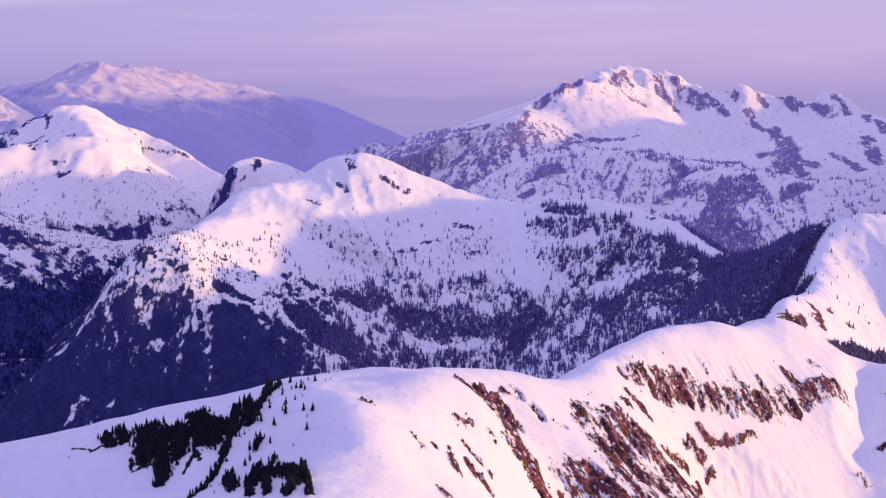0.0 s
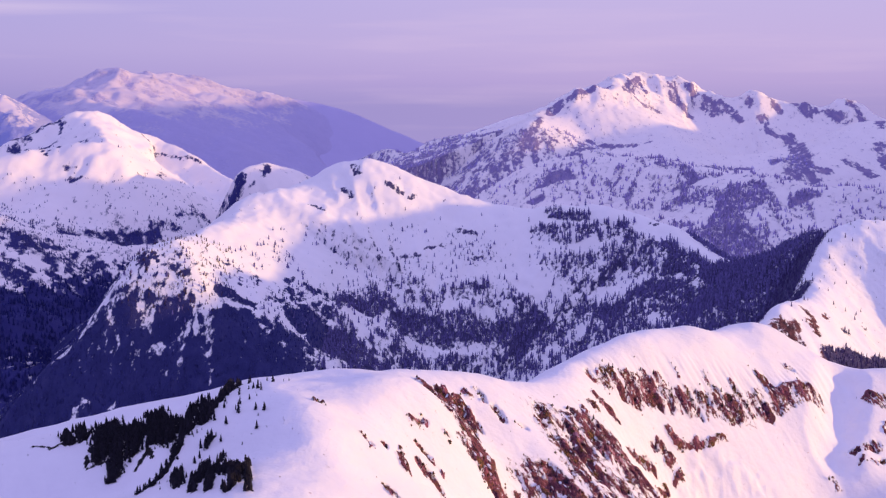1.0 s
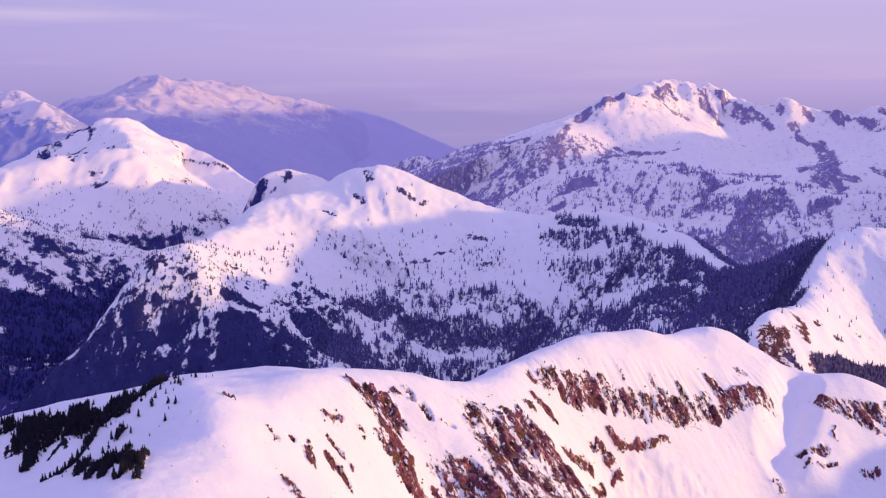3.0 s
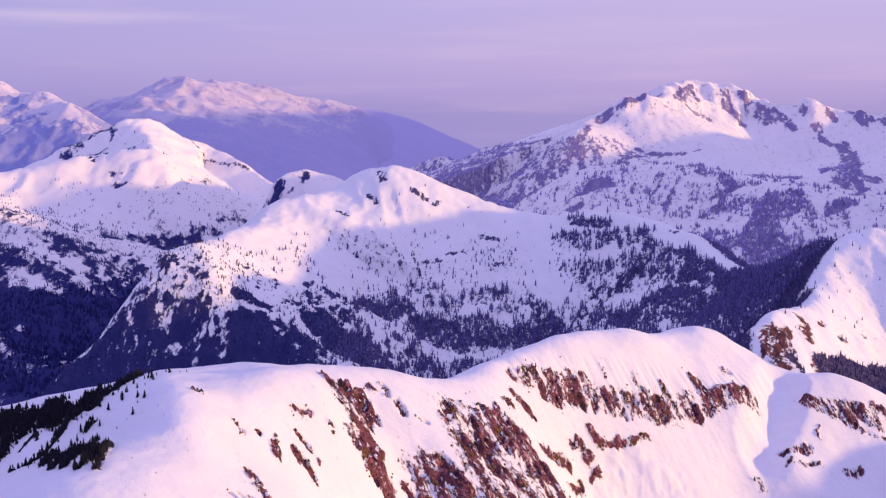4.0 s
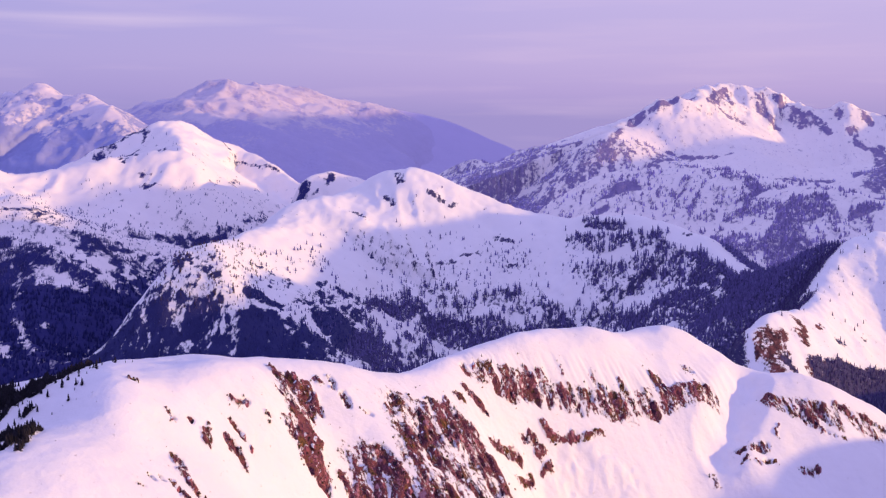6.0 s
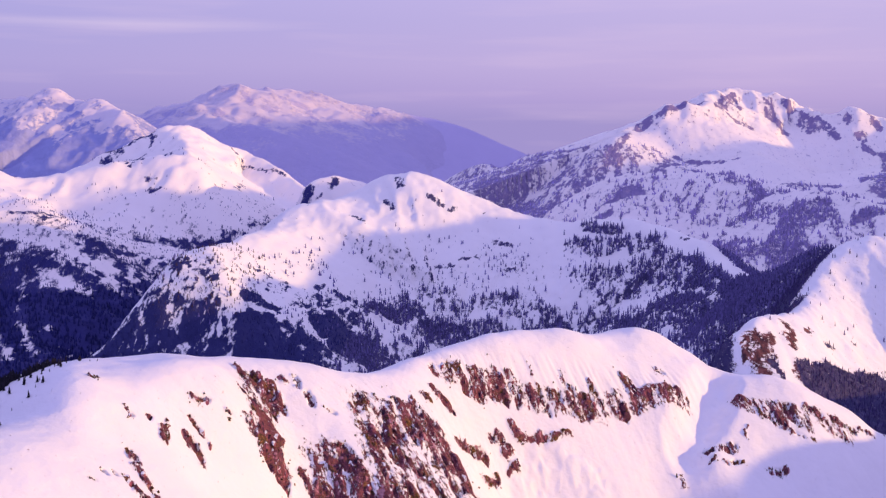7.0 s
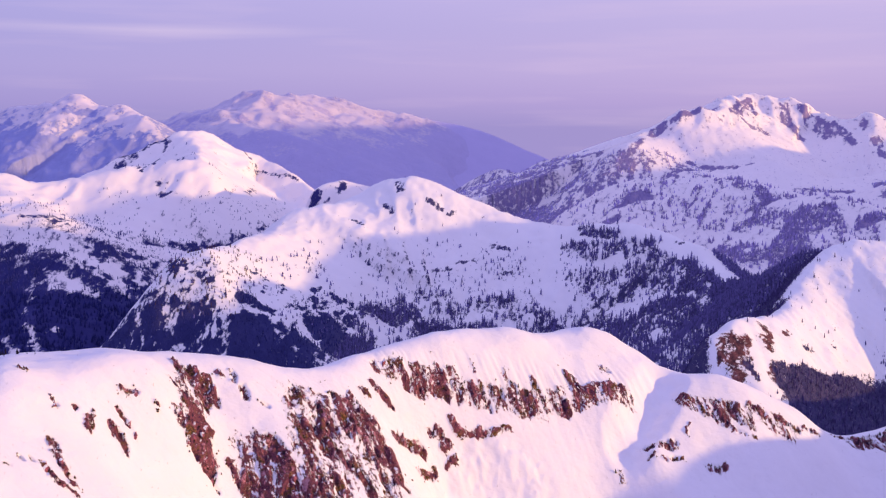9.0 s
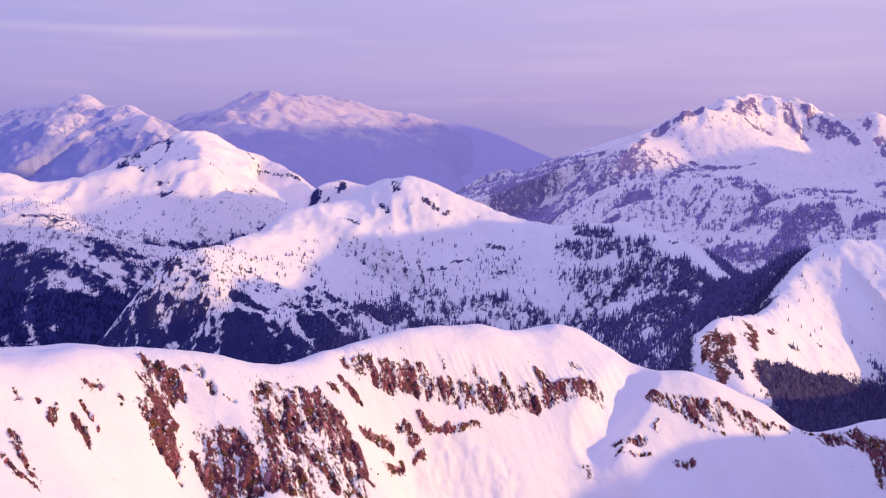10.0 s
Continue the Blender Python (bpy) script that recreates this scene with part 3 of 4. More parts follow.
RIB_ROCKS = [(73.5, 346.3, 76.8, 354.7, 1.4), (67.3, 317.1, 72.8, 324.7, 1.7), (55.4, 356.8, 61.3, 355.8, 1.9), (74.7, 361.7, 77.1, 364.8, 1.9), (80.2, 369.6, 82.6, 369.3, 1.7), (83.2, 369.4, 91.5, 373.6, 1.2), (91.5, 373.5, 98.7, 378.7, 1.2), (78.6, 361.6, 79.9, 365.2, 1.4), (79.9, 359.1, 82.4, 361.8, 1.2), (52.8, 350.8, 54.8, 350.4, 1.4), (50.4, 289.0, 52.8, 286.2, 2.4), (61.1, 313.8, 66.4, 305.1, 2.2)]
BAND_ROCKS = [(56.5, 368.1, 59.4, 365.2, 1.5), (61.2, 371.3, 64.9, 367.6, 2.7), (66.5, 374.6, 69.3, 370.0, 2.2), (67.7, 368.0, 70.5, 369.3, 1.7), (72.5, 380.8, 77.1, 376.7, 2.2), (78.2, 382.6, 79.8, 378.6, 2.0), (85.5, 381.0, 90.3, 382.8, 2.0), (93.9, 386.4, 96.8, 387.5, 2.0), (99.4, 391.1, 101.9, 386.4, 2.3), (103.4, 392.1, 108.5, 391.4, 3.1), (105.8, 398.7, 107.2, 395.5, 1.8), (114.3, 395.9, 117.3, 396.1, 2.1), (116.4, 409.9, 120.8, 407.1, 2.1), (121.8, 407.7, 126.9, 408.6, 2.1), (128.5, 421.9, 131.7, 422.7, 1.4), (134.0, 415.6, 138.2, 417.4, 1.9), (109.2, 395.2, 111.3, 395.0, 1.5), (84.3, 390.0, 85.2, 387.5, 0.8), (94.9, 394.6, 97.2, 392.5, 1.3)]
SADDLE_ROCKS = [(159.2, 423.6, 168.5, 420.4, 2.5), (167.4, 420.6, 175.7, 419.0, 3.0), (176.9, 423.3, 185.1, 421.5, 3.0), (185.6, 428.7, 194.2, 429.6, 2.8), (194.4, 432.1, 203.1, 433.8, 2.2), (203.2, 435.0, 212.8, 443.1, 1.4), (147.6, 398.4, 156.7, 402.3, 2.3), (146.6, 392.9, 149.6, 395.6, 0.8), (151.6, 394.6, 159.6, 398.5, 1.0), (168.7, 400.3, 174.9, 403.2, 1.8), (136.8, 388.5, 137.9, 386.7, 1.5), (160.9, 408.5, 162.4, 412.6, 0.8), (220.0, 454.8, 223.5, 456.0, 1.2), (178.6, 417.1, 186.9, 417.6, 1.1), (228.2, 455.4, 239.7, 460.2, 4.8), (239.4, 458.0, 249.4, 453.1, 6.0), (248.0, 450.8, 249.3, 443.4, 4.8)]
TREE_PATCHES = [(-76.4, 267.2, -72.5, 260.9, 1.4), (-73.4, 270.1, -70.0, 262.5, 1.6), (-66.8, 270.4, -62.6, 249.8, 3.2), (-61.5, 263.5, -57.4, 240.9, 2.2), (-58.4, 262.9, -54.8, 247.6, 2.4), (-56.7, 273.2, -51.0, 250.8, 2.6), (-52.2, 261.1, -47.8, 250.7, 4.0), (-46.3, 268.8, -44.8, 252.3, 1.4), (-44.9, 271.8, -41.2, 257.3, 1.4), (-41.5, 255.5, -40.9, 264.9, 1.2), (-43.0, 237.2, -40.0, 223.3, 1.3), (-37.5, 227.8, -35.1, 215.8, 0.9), (-37.1, 236.3, -35.5, 222.7, 1.0), (-35.2, 232.6, -31.7, 214.2, 0.9), (-33.8, 239.0, -34.9, 235.4, 0.7), (-32.6, 231.8, -27.0, 219.1, 2.2), (-27.0, 219.1, -27.8, 211.9, 1.3), (-27.0, 228.5, -23.9, 210.6, 0.7), (-38.2, 247.4, -38.8, 243.8, 0.9)]
GULLIES = [(-38.4, 287.0, -44.8, 248.9, 0.8), (-44.8, 248.9, -48.5, 227.2, 1.1), (-42.3, 292.4, -40.4, 269.2, 0.9), (-82.3, 264.2, -76.9, 260.2, 0.7), (-76.9, 260.2, -74.8, 262.8, 0.6), (-66.7, 252.9, -65.1, 247.4, 0.6), (-65.1, 247.4, -60.0, 247.3, 0.6), (-51.8, 248.1, -50.0, 245.1, 0.9), (-51.8, 248.1, -52.9, 242.2, 0.6)]
AVALANCHE = [(78.9, 353.2, 92.4, 366.4, 9.0), (92.4, 366.4, 107.5, 369.8, 9.3)]
SLABS = [(18.0, 290.2, 20.6, 288.7, 3.7), (20.9, 285.2, 24.2, 280.4, 4.1), (65.4, 335.3, 70.6, 322.8, 2.7), (117.2, 398.0, 117.7, 396.6, 2.1)]
NEAR_ROCKS = DOME_ROCKS + DOME_SPECKS + CLIFF_ROCKS + RIB_ROCKS + BAND_ROCKS + SADDLE_ROCKS


def patch(x, y, patches):
    total = np.zeros_like(x)
    for p in patches:
        total = np.maximum(total, blob(x, y, *p))
    return total


def dip(x, y):
    """Plan coordinates along and across the way the rock ribs run."""
    return x * 0.45 - y * 0.89, x * 0.89 + y * 0.45


def near_bare(x, y, z=None, steep=None):
    wx = x + 1.5 * fbm(x, y, 6, 3, 12, 0.6) + 0.5 * fbm(x, y, 1.8, 2, 14)
    wy = y + 1.5 * fbm(x, y, 6, 3, 13, 0.6) + 0.5 * fbm(x, y, 1.8, 2, 18)
    along, across = dip(x, y)
    streaks = fbm(along * 0.3, across, 2.4, 4, 11, 0.65)
    broad = fbm(along * 0.4, across, 8.0, 2, 15)
    rocks = smooth(0.0, 0.5, patch(wx, wy, DOME_ROCKS + DOME_SPECKS + CLIFF_ROCKS + RIB_ROCKS)) * (0.80 + 0.95 * streaks + 0.45 * broad)
    bands = smooth(0.0, 0.5, patch(wx, wy, BAND_ROCKS + SADDLE_ROCKS)) * (0.64 + 1.2 * streaks + 0.5 * broad)
    rocks = np.maximum(rocks, bands)
    rocks = np.maximum(rocks, (0.98 + 0.35 * streaks) * smooth(0.0, 0.35, patch(wx, wy, SLABS)))
    rough = smooth(0.0, 0.5, patch(wx, wy, [(34, 296, 46, 276, 9), (42, 325, 56, 296, 12), (56, 336, 66, 312, 11), (56, 366, 82, 380, 5), (84, 380, 108, 392, 5), (108, 394, 138, 416, 5), (160, 421, 200, 429, 4), (10, 308, 22, 282, 6)]))
    specks = rough * (0.50 + 0.85 * streaks + 0.4 * broad)
    trees = smooth(0.1, 0.7, patch(wx, wy, TREE_PATCHES)) * (0.8 + 0.6 * streaks)
    clefts = smooth(0.1, 0.6, patch(x + 0.8 * fbm(x, y, 4, 2, 16), y + 0.8 * fbm(x, y, 4, 2, 17), GULLIES))
    return np.clip(np.maximum(np.maximum(rocks, specks), np.maximum(clefts, trees)), 0, 1.15)


def near_surface(x, y):
    z = near_height(x, y)
    b = np.clip(near_bare(x, y), 0, 1)
    along, across = dip(x, y)
    z = z + 1.8 * fbm(x, y, 42, 3, 3) + 0.45 * fbm(x, y, 11, 3, 5)
    # runnels and flutes down the open snow of the face, finer under the crest
    top = smooth(0.0, 0.7, patch(x, y, [(30, 342, 52, 372, 13), (52, 372, 95, 417, 17), (95, 417, 143, 451, 17)]))
    face = smooth(20, 45, x) * smooth(165, 140, x) * (1 - top)
    z = z + 1.1 * top * fbm(x, y, 19, 2, 6)
    fall, level = x * 0.62 - y * 0.78, x * 0.78 + y * 0.62
    z = z + face * (0.30 * fbm(fall * 0.12, level, 5.0, 4, 7, 0.6) + 0.10 * fbm(fall * 0.2, level, 1.5, 2, 9))
    flutes = smooth(0.0, 0.6, patch(x, y, [(58, 369, 84, 388, 7), (84, 388, 110, 402, 7), (110, 402, 140, 423, 6)]))
    z = z + flutes * 0.8 * (crags(fall * 0.10, level, 3.2, 2, 10) - 0.6)
    z = z + smooth(0.0, 0.6, patch(x, y, AVALANCHE)) * (2.2 * fbm(x, y, 8, 3, 8, 0.55) + 0.7 * (crags(x, y, 4.0, 3, 19) - 0.6))
    # the rounded rim of the dome, above its shaded west side
    z = z + 2.6 * smooth(0.0, 1.0, patch(x + 3 * fbm(x, y, 16, 2, 24), y, [(-34, 284, -29, 263, 20), (-29, 263, -14, 246, 17)]))
    # a wind-scooped hollow beside the saddle's hump
    z = z - 6.0 * smooth(0.0, 1.0, patch(x + 1.5 * fbm(x, y, 9, 2, 23), y, [(153, 431, 147, 415, 11), (147, 415, 140, 397, 11)]))
    ribs = 4.4 * (crags(along * 0.32, across, 5.5, 3, 21) - 0.55) + 2.4 * (crags(along * 0.5, across, 2.0, 2, 25) - 0.6)
    return z + smooth(0.25, 0.75, b) * np.minimum(ribs, 0.9) * (1 - 0.7 * smooth(-25, -30, x))


near_ridge = slope_sheet("snowy_ridge", near_surface, near_bare, -260, 380, 110, 620, 3.0, mat_near, fine_x=(-110, 262, 0.55), fine_y=(200, 475, 0.55), forest=lambda x, y, z: smooth(-22, -26, x))
tagged(near_ridge, "snow-covered alpine ridge with reddish brown rock faces", "ridge", kind="structure")


def stand(x, y, woods, wobble, seed):
    """How thick the trees stand in the given woods, 0 to 1, with ragged edges."""
    wx, wy = x + wobble * fbm(x, y, wobble * 2.5, 4, seed), y + wobble * fbm(x, y, wobble * 2.5, 4, seed + 7)
    total = np.zeros_like(x)
    for *line, thick in woods:
        total = np.maximum(total, smooth(0.0, 0.45, blob(wx, wy, *line)) * thick)
    return ragged(x, y, total, wobble, seed)


def soft_stand(x, y, woods):
    total = np.zeros_like(x)
    for *line, thick in woods:
        total = np.maximum(total, smooth(0.0, 0.8, blob(x, y, *line[:4], line[4] * 1.25)) * thick)
    return total


def ragged(x, y, total, wobble, seed):
    """Breaks an even cover into clumps and gaps that fill the same share of the ground."""
    gaps = 0.95 * fbm(x, y * 0.3, wobble * 0.5, 4, seed + 20, 0.7) + 0.3 * fbm(x, y, wobble * 3, 2, seed + 30)
    return smooth(0.25, 0.75, total + gaps * smooth(0.0, 0.25, total)) * smooth(0.02, 0.12, total)


# ---- the middle mountain and the knoll beside it ----
MID_WEST_WOODS = [(-99, 916, -64, 916, 25, 1), (-144, 859, -122, 852, 25, 1), (-209, 830, -151, 825, 28, 0.55), (-255, 822, -208, 812, 24, 0.8), (-67, 990, -45, 1008, 11, 0.9), (-194, 897, -151, 937, 22, 0.22), (-162, 884, -146, 891, 8, 0.8), (-219, 894, -195, 882, 15, 0.42), (-230, 871, -186, 860, 16, 0.5), (-245, 849, -211, 847, 21, 0.62), (-135, 926, -46, 1029, 15, 0.33), (-111, 971, -108, 971, 6, 0.9), (-81, 990, -72, 998, 8, 0.8), (-61, 938, -31, 954, 14, 0.45)]
MID_EAST_WOODS = [(-25, 994, 51, 992, 21, 1), (51, 977, 70, 992, 19, 1), (-46, 1025, 51, 1029, 17, 0.36), (93, 1111, 120, 1085, 8, 0.95), (82, 1090, 116, 1068, 10, 0.62), (91, 1052, 114, 1038, 11, 0.55), (131, 1068, 156, 1066, 13, 0.5), (114, 1028, 148, 1031, 28, 0.4), (157, 1026, 191, 998, 24, 0.52), (164, 966, 210, 859, 25, 0.62), (209, 970, 225, 857, 12, 1), (159, 1052, 209, 1000, 10, 0.55), (98, 997, 153, 949, 17, 0.46), (60, 1006, 97, 987, 19, 0.46)]
MID_ROCKS = [(-90, 1149, -84, 1137, 6), (-96, 1118, -88, 1111, 5), (-55, 1131, -44, 1127, 7), (-34, 1124, -31, 1128, 4), (-121, 1090, -110, 1079, 5), (-4, 1137, -3, 1137, 4), (-36, 1062, -26, 1063, 4), (-19, 1072, -5, 1081, 3), (11, 1103, 26, 1099, 4), (24, 1068, 29, 1069, 5), (179, 1063, 187, 1062, 4), (-126, 961, -122, 970, 5), (-162, 888, -149, 886, 5)]

MID_CHUTES = [(-203, 842, -199, 845, 5.4), (-190, 846, -184, 853, 4.2), (-186, 841, -183, 830, 2.6), (-218, 850, -206, 859, 4.2), (-222, 838, -216, 840, 2.2), (-265, 847, -270, 843, 3.2), (-131, 875, -127, 871, 3.0), (-213, 872, -197, 872, 7.6), (-240, 864, -231, 867, 3.1), (-95, 867, -79, 876, 4.2), (-101, 848, -100, 848, 2.4), (-166, 842, -161, 827, 1.6), (-174, 861, -174, 850, 1.8), (-249, 796, -243, 803, 4.4), (-224, 804, -221, 806, 1.9), (-14, 971, 42, 977, 8.2), (-256, 853, -250, 858, 2.4)]


def mid_cover(x, y, z):
    """How thick the forest stands on the middle mountain, 0 to 1."""
    low = (0.36 + 0.49 * smooth(90, 150, x)) * smooth(306, 275, z) + 0.25 * smooth(262, 235, z)
    east = smooth(150, 200, x) * smooth(346, 328, z) * (0.52 + 0.35 * smooth(195, 225, x))
    thick = ragged(x, y, np.maximum(low, east), 14, 31)
    nose = smooth(-55, -110, x) * (0.30 * smooth(318, 288, z) + 0.16 * smooth(298, 274, z) + 0.30 * smooth(266, 246, z) + 0.26 * smooth(-168, -145, x) * smooth(302, 290, z) + 0.35 * smooth(-246, -264, x))
    nose = smooth(0.32, 0.68, nose + 1.35 * fbm(x, y * 0.35, 10, 4, 34, 0.65) * smooth(0.0, 0.2, nose)) * smooth(0.02, 0.1, nose)
    foot = 0.97 * np.maximum(smooth(150, 185, x) * smooth(930, 880, y) * smooth(352, 340, z), smooth(228, 240, x) * smooth(985, 950, y))
    thick = np.maximum(np.maximum(thick, nose), foot)
    clear = 1 - 0.85 * smooth(0.0, 0.5, patch(x + 5 * fbm(x, y, 9, 3, 38), y + 5 * fbm(x, y, 9, 3, 39), MID_CHUTES))
    rim = smooth(0.0, 0.5, patch(x + 4 * fbm(x, y, 12, 3, 40), y, [(106, 1125, 166, 1083, 15), (166, 1083, 195, 1055, 17), (195, 1055, 210, 1008, 15), (210, 1008, 229, 962, 13), (229, 962, 246, 930, 8)]))
    return np.clip(np.maximum(stand(x, y, MID_WEST_WOODS + MID_EAST_WOODS, 11, 33), thick) * clear * (1 - rim) + 0.008, 0, 1)


def mid_surface(x, y):
    z = mid_height(x, y)
    rugged = smooth(345, 270, z)
    return z + 3.0 * fbm(x, y, 90, 3, 41) + 2.8 * fbm(x, y, 30, 4, 43) + 0.7 * fbm(x, y, 8, 3, 47) + 3.0 * smooth(330, 360, z) * (crags(x, y * 0.4, 36, 3, 48) - 0.65) + rugged * 9.0 * (crags(x, y * 0.5, 40, 5, 45) - 0.6)


def mid_bare(x, y, z, steep):
    rocks = smooth(0.05, 0.6, patch(x + 3 * fbm(x, y, 8, 3, 36), y + 3 * fbm(x, y, 8, 3, 37), MID_ROCKS))
    specks = 0.16 * smooth(0.0, 0.4, soft_stand(x, y, MID_WEST_WOODS + MID_EAST_WOODS)) * smooth(0.0, 0.3, mid_cover(x, y, z) + 0.2)
    open_snow = 0.10 * smooth(352, 325, z) * smooth(-0.15, 0.25, fbm(x, y, 55, 3, 49))
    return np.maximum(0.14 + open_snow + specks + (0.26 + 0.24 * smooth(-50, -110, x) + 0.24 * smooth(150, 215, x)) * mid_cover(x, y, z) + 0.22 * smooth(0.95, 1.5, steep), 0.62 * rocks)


# Towards the west the floor takes the stops with shade painted in.
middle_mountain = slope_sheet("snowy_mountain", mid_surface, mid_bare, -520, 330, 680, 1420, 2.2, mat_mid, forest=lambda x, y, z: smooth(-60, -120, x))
tagged(middle_mountain, "snowy mountain with scattered conifers and dark forested lower slopes", "mountain", kind="structure")

KNOLL_WOODS = [(236, 688, 286, 734, 16, 1), (227, 687, 254, 707, 6, 0.9), (254, 713, 273, 723, 6.3, 0.9), (230, 702, 233, 696, 3.5, 0.8), (205, 682, 210, 681, 3, 0.8), (247, 733, 250, 736, 2, 0.6), (267, 756, 268, 756, 2, 0.6), (173, 631, 194, 628, 8, 0.8)]
KNOLL_ROCKS = [(200, 690, 201, 679, 10.5), (192, 687, 192, 681, 3.2), (222, 719, 222, 705, 5.2), (235, 733, 235, 728, 2.4), (218, 721, 219, 720, 2.4), (222, 686, 226, 689, 4.4), (208, 700, 210, 686, 3), (193, 660, 198, 663, 3)]


def hump_cover(x, y, z):
    behind = smooth(1.0, 8.0, -(x - 250) * 0.87 + (y - 813) * 0.5) * smooth(110, 140, y - 640) * smooth(368, 358, z)
    cliff = smooth(2.0, 6.0, -(x - 189) * 0.85 + (y - 692) * 0.52) * smooth(800, 780, y) * 0.9
    cliff = np.maximum(cliff, 0.9 * smooth(188, 183, x) * smooth(720, 700, y))
    behind = np.maximum(behind, cliff)
    low = smooth(296, 284, z + 8 * fbm(x, y, 30, 3, 51))
    return np.clip(np.maximum(np.maximum(stand(x, y, KNOLL_WOODS, 7, 52), low), behind) + 0.012, 0, 1)


def hump_surface(x, y):
    z = hump_height(x, y)
    return z + 2.5 * fbm(x, y, 50, 3, 53) + 2.0 * fbm(x, y, 18, 4, 55) + 2.2 * (crags(x * 0.9 + y * 0.3, y * 0.4, 22, 4, 57) - 0.6)


def hump_bare(x, y, z, steep):
    rocks = smooth(0.0, 0.6, patch(x + 7 * fbm(x, y, 9, 4, 56, 0.7), y + 7 * fbm(x, y, 9, 4, 58, 0.7), KNOLL_ROCKS)) * (0.76 + 0.9 * fbm(x, y, 5, 3, 59))
    return np.maximum(0.12 + 0.76 * hump_cover(x, y, z), rocks)


knoll = slope_sheet("snowy_knoll", hump_surface, hump_bare, 60, 520, 540, 1010, 1.6, mat_knoll, forest=lambda x, y, z: smooth(0.2, 0.6, hump_cover(x, y, z)))
tagged(knoll, "rounded snow-covered knoll with a dark forested foot", "knoll", kind="structure")


# ---- the mountain across the valley, with a small hilltop before it ----
LEFT_WOODS = [(-540, 1186, -441, 1088, 46, 1), (-437, 1130, -378, 1161, 45, 1), (-504, 1205, -428, 1205, 18, 0.7), (-444, 1261, -416, 1324, 17, 0.5), (-439, 1365, -395, 1381, 12, 0.55), (-391, 1387, -351, 1418, 14, 0.75), (-356, 1434, -330, 1446, 11, 0.6), (-331, 1472, -314, 1547, 11, 0.5), (-510, 1261, -440, 1369, 30, 0.28), (-413, 1263, -397, 1326, 23, 0.42), (-480, 1235, -395, 1290, 42, 0.32), (-395, 1200, -340, 1260, 40, 0.46)]
LEFT_ROCKS = [(-457, 1452, -449, 1455, 7), (-373, 1549, -370, 1567, 7), (-499, 1623, -478, 1588, 6), (-545, 1264, -508, 1276, 9), (-520, 1280, -498, 1300, 6), (-560, 1330, -548, 1338, 5), (-596, 1617, -498, 1489, 4), (-585, 1644, -538, 1659, 6), (-606, 1668, -572, 1722, 13), (-590, 1700, -560, 1738, 8), (-486, 1862, -380, 1822, 5), (-556, 1730, -545, 1690, 7), (-595, 1643, -586, 1673, 12), (-383, 1588, -387, 1624, 5), (-420, 1560, -412, 1572, 5), (-500, 1500, -488, 1508, 3), (-470, 1470, -460, 1474, 6)]

LEFT_CHUTES = [(-476, 1124, -421, 1051, 5.2), (-477, 1088, -441, 1041, 6.6), (-426, 1249, -381, 1233, 6.4), (-474, 1212, -416, 1208, 4.0), (-436, 1096, -434, 1111, 3.7), (-492, 1174, -477, 1138, 3.9)]


def left_cover(x, y, z):
    low = ragged(x, y, 0.45 * smooth(292, 266, z) + 0.5 * smooth(272, 250, z), 20, 61)
    clear = 1 - 0.8 * smooth(0.0, 0.5, patch(x + 7 * fbm(x, y, 14, 3, 58), y + 7 * fbm(x, y, 14, 3, 59), LEFT_CHUTES))
    return np.clip(np.maximum(stand(x, y, LEFT_WOODS, 16, 62), low) * clear + 0.006, 0, 1)


def left_surface(x, y):
    z = left_height(x, y)
    rugged = smooth(350, 290, z)
    return z + 8 * fbm(x, y, 130, 3, 63) + 4.5 * fbm(x, y, 42, 4, 65) + 7 * (crags(x, y * 0.7, 80, 5, 69) - 0.6) + 5 * smooth(330, 370, z) * (crags(x, y * 0.35, 34, 4, 60) - 0.6) + rugged * 12.0 * (crags(x * 0.6, y, 55, 5, 67) - 0.6)


def left_bare(x, y, z, steep):
    rocks = smooth(0.0, 0.6, patch(x + 5 * fbm(x, y, 12, 3, 66), y + 5 * fbm(x, y, 12, 3, 68), LEFT_ROCKS))
    specks = 0.16 * smooth(0.0, 0.4, soft_stand(x, y, LEFT_WOODS))
    open_snow = 0.14 * smooth(355, 320, z) * smooth(-0.25, 0.2, fbm(x, y, 80, 3, 57))
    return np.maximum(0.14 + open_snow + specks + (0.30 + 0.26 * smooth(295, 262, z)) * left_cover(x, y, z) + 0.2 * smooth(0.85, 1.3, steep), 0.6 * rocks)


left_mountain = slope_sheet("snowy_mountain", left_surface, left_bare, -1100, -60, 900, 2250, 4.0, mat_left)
tagged(left_mountain, "pointed snowy mountain above a dark blue forested valley", "mountain", kind="structure")


def knob_surface(x, y):
    return knob_height(x, y) + 5 * fbm(x, y, 50, 5, 71)


KNOB_ROCKS = [(-253, 1447, -258, 1436, 8), (-247, 1449, -250, 1444, 6), (-223, 1483, -223, 1462, 4.5), (-236, 1451, -239, 1446, 4), (-262, 1440, -266, 1420, 10)]


def knob_bare(x, y, z, steep):
    rocks = smooth(0.0, 0.6, patch(x + 4 * fbm(x, y, 10, 3, 74), y + 6 * fbm(x, y, 12, 3, 75), KNOB_ROCKS))
    return np.maximum(0.2 + 0.25 * fbm(x, y, 14, 3, 73) + 0.4 * smooth(352, 335, z), 0.72 * rocks)


knob = slope_sheet("snowy_hilltop", knob_surface, knob_bare, -480, 60, 1200, 1850, 3.5, mat_left)
tagged(knob, "small snowy hilltop with dark cliffs behind the nearer mountain", "hill", kind="structure")


# ---- the massif on the far side of the valley ----
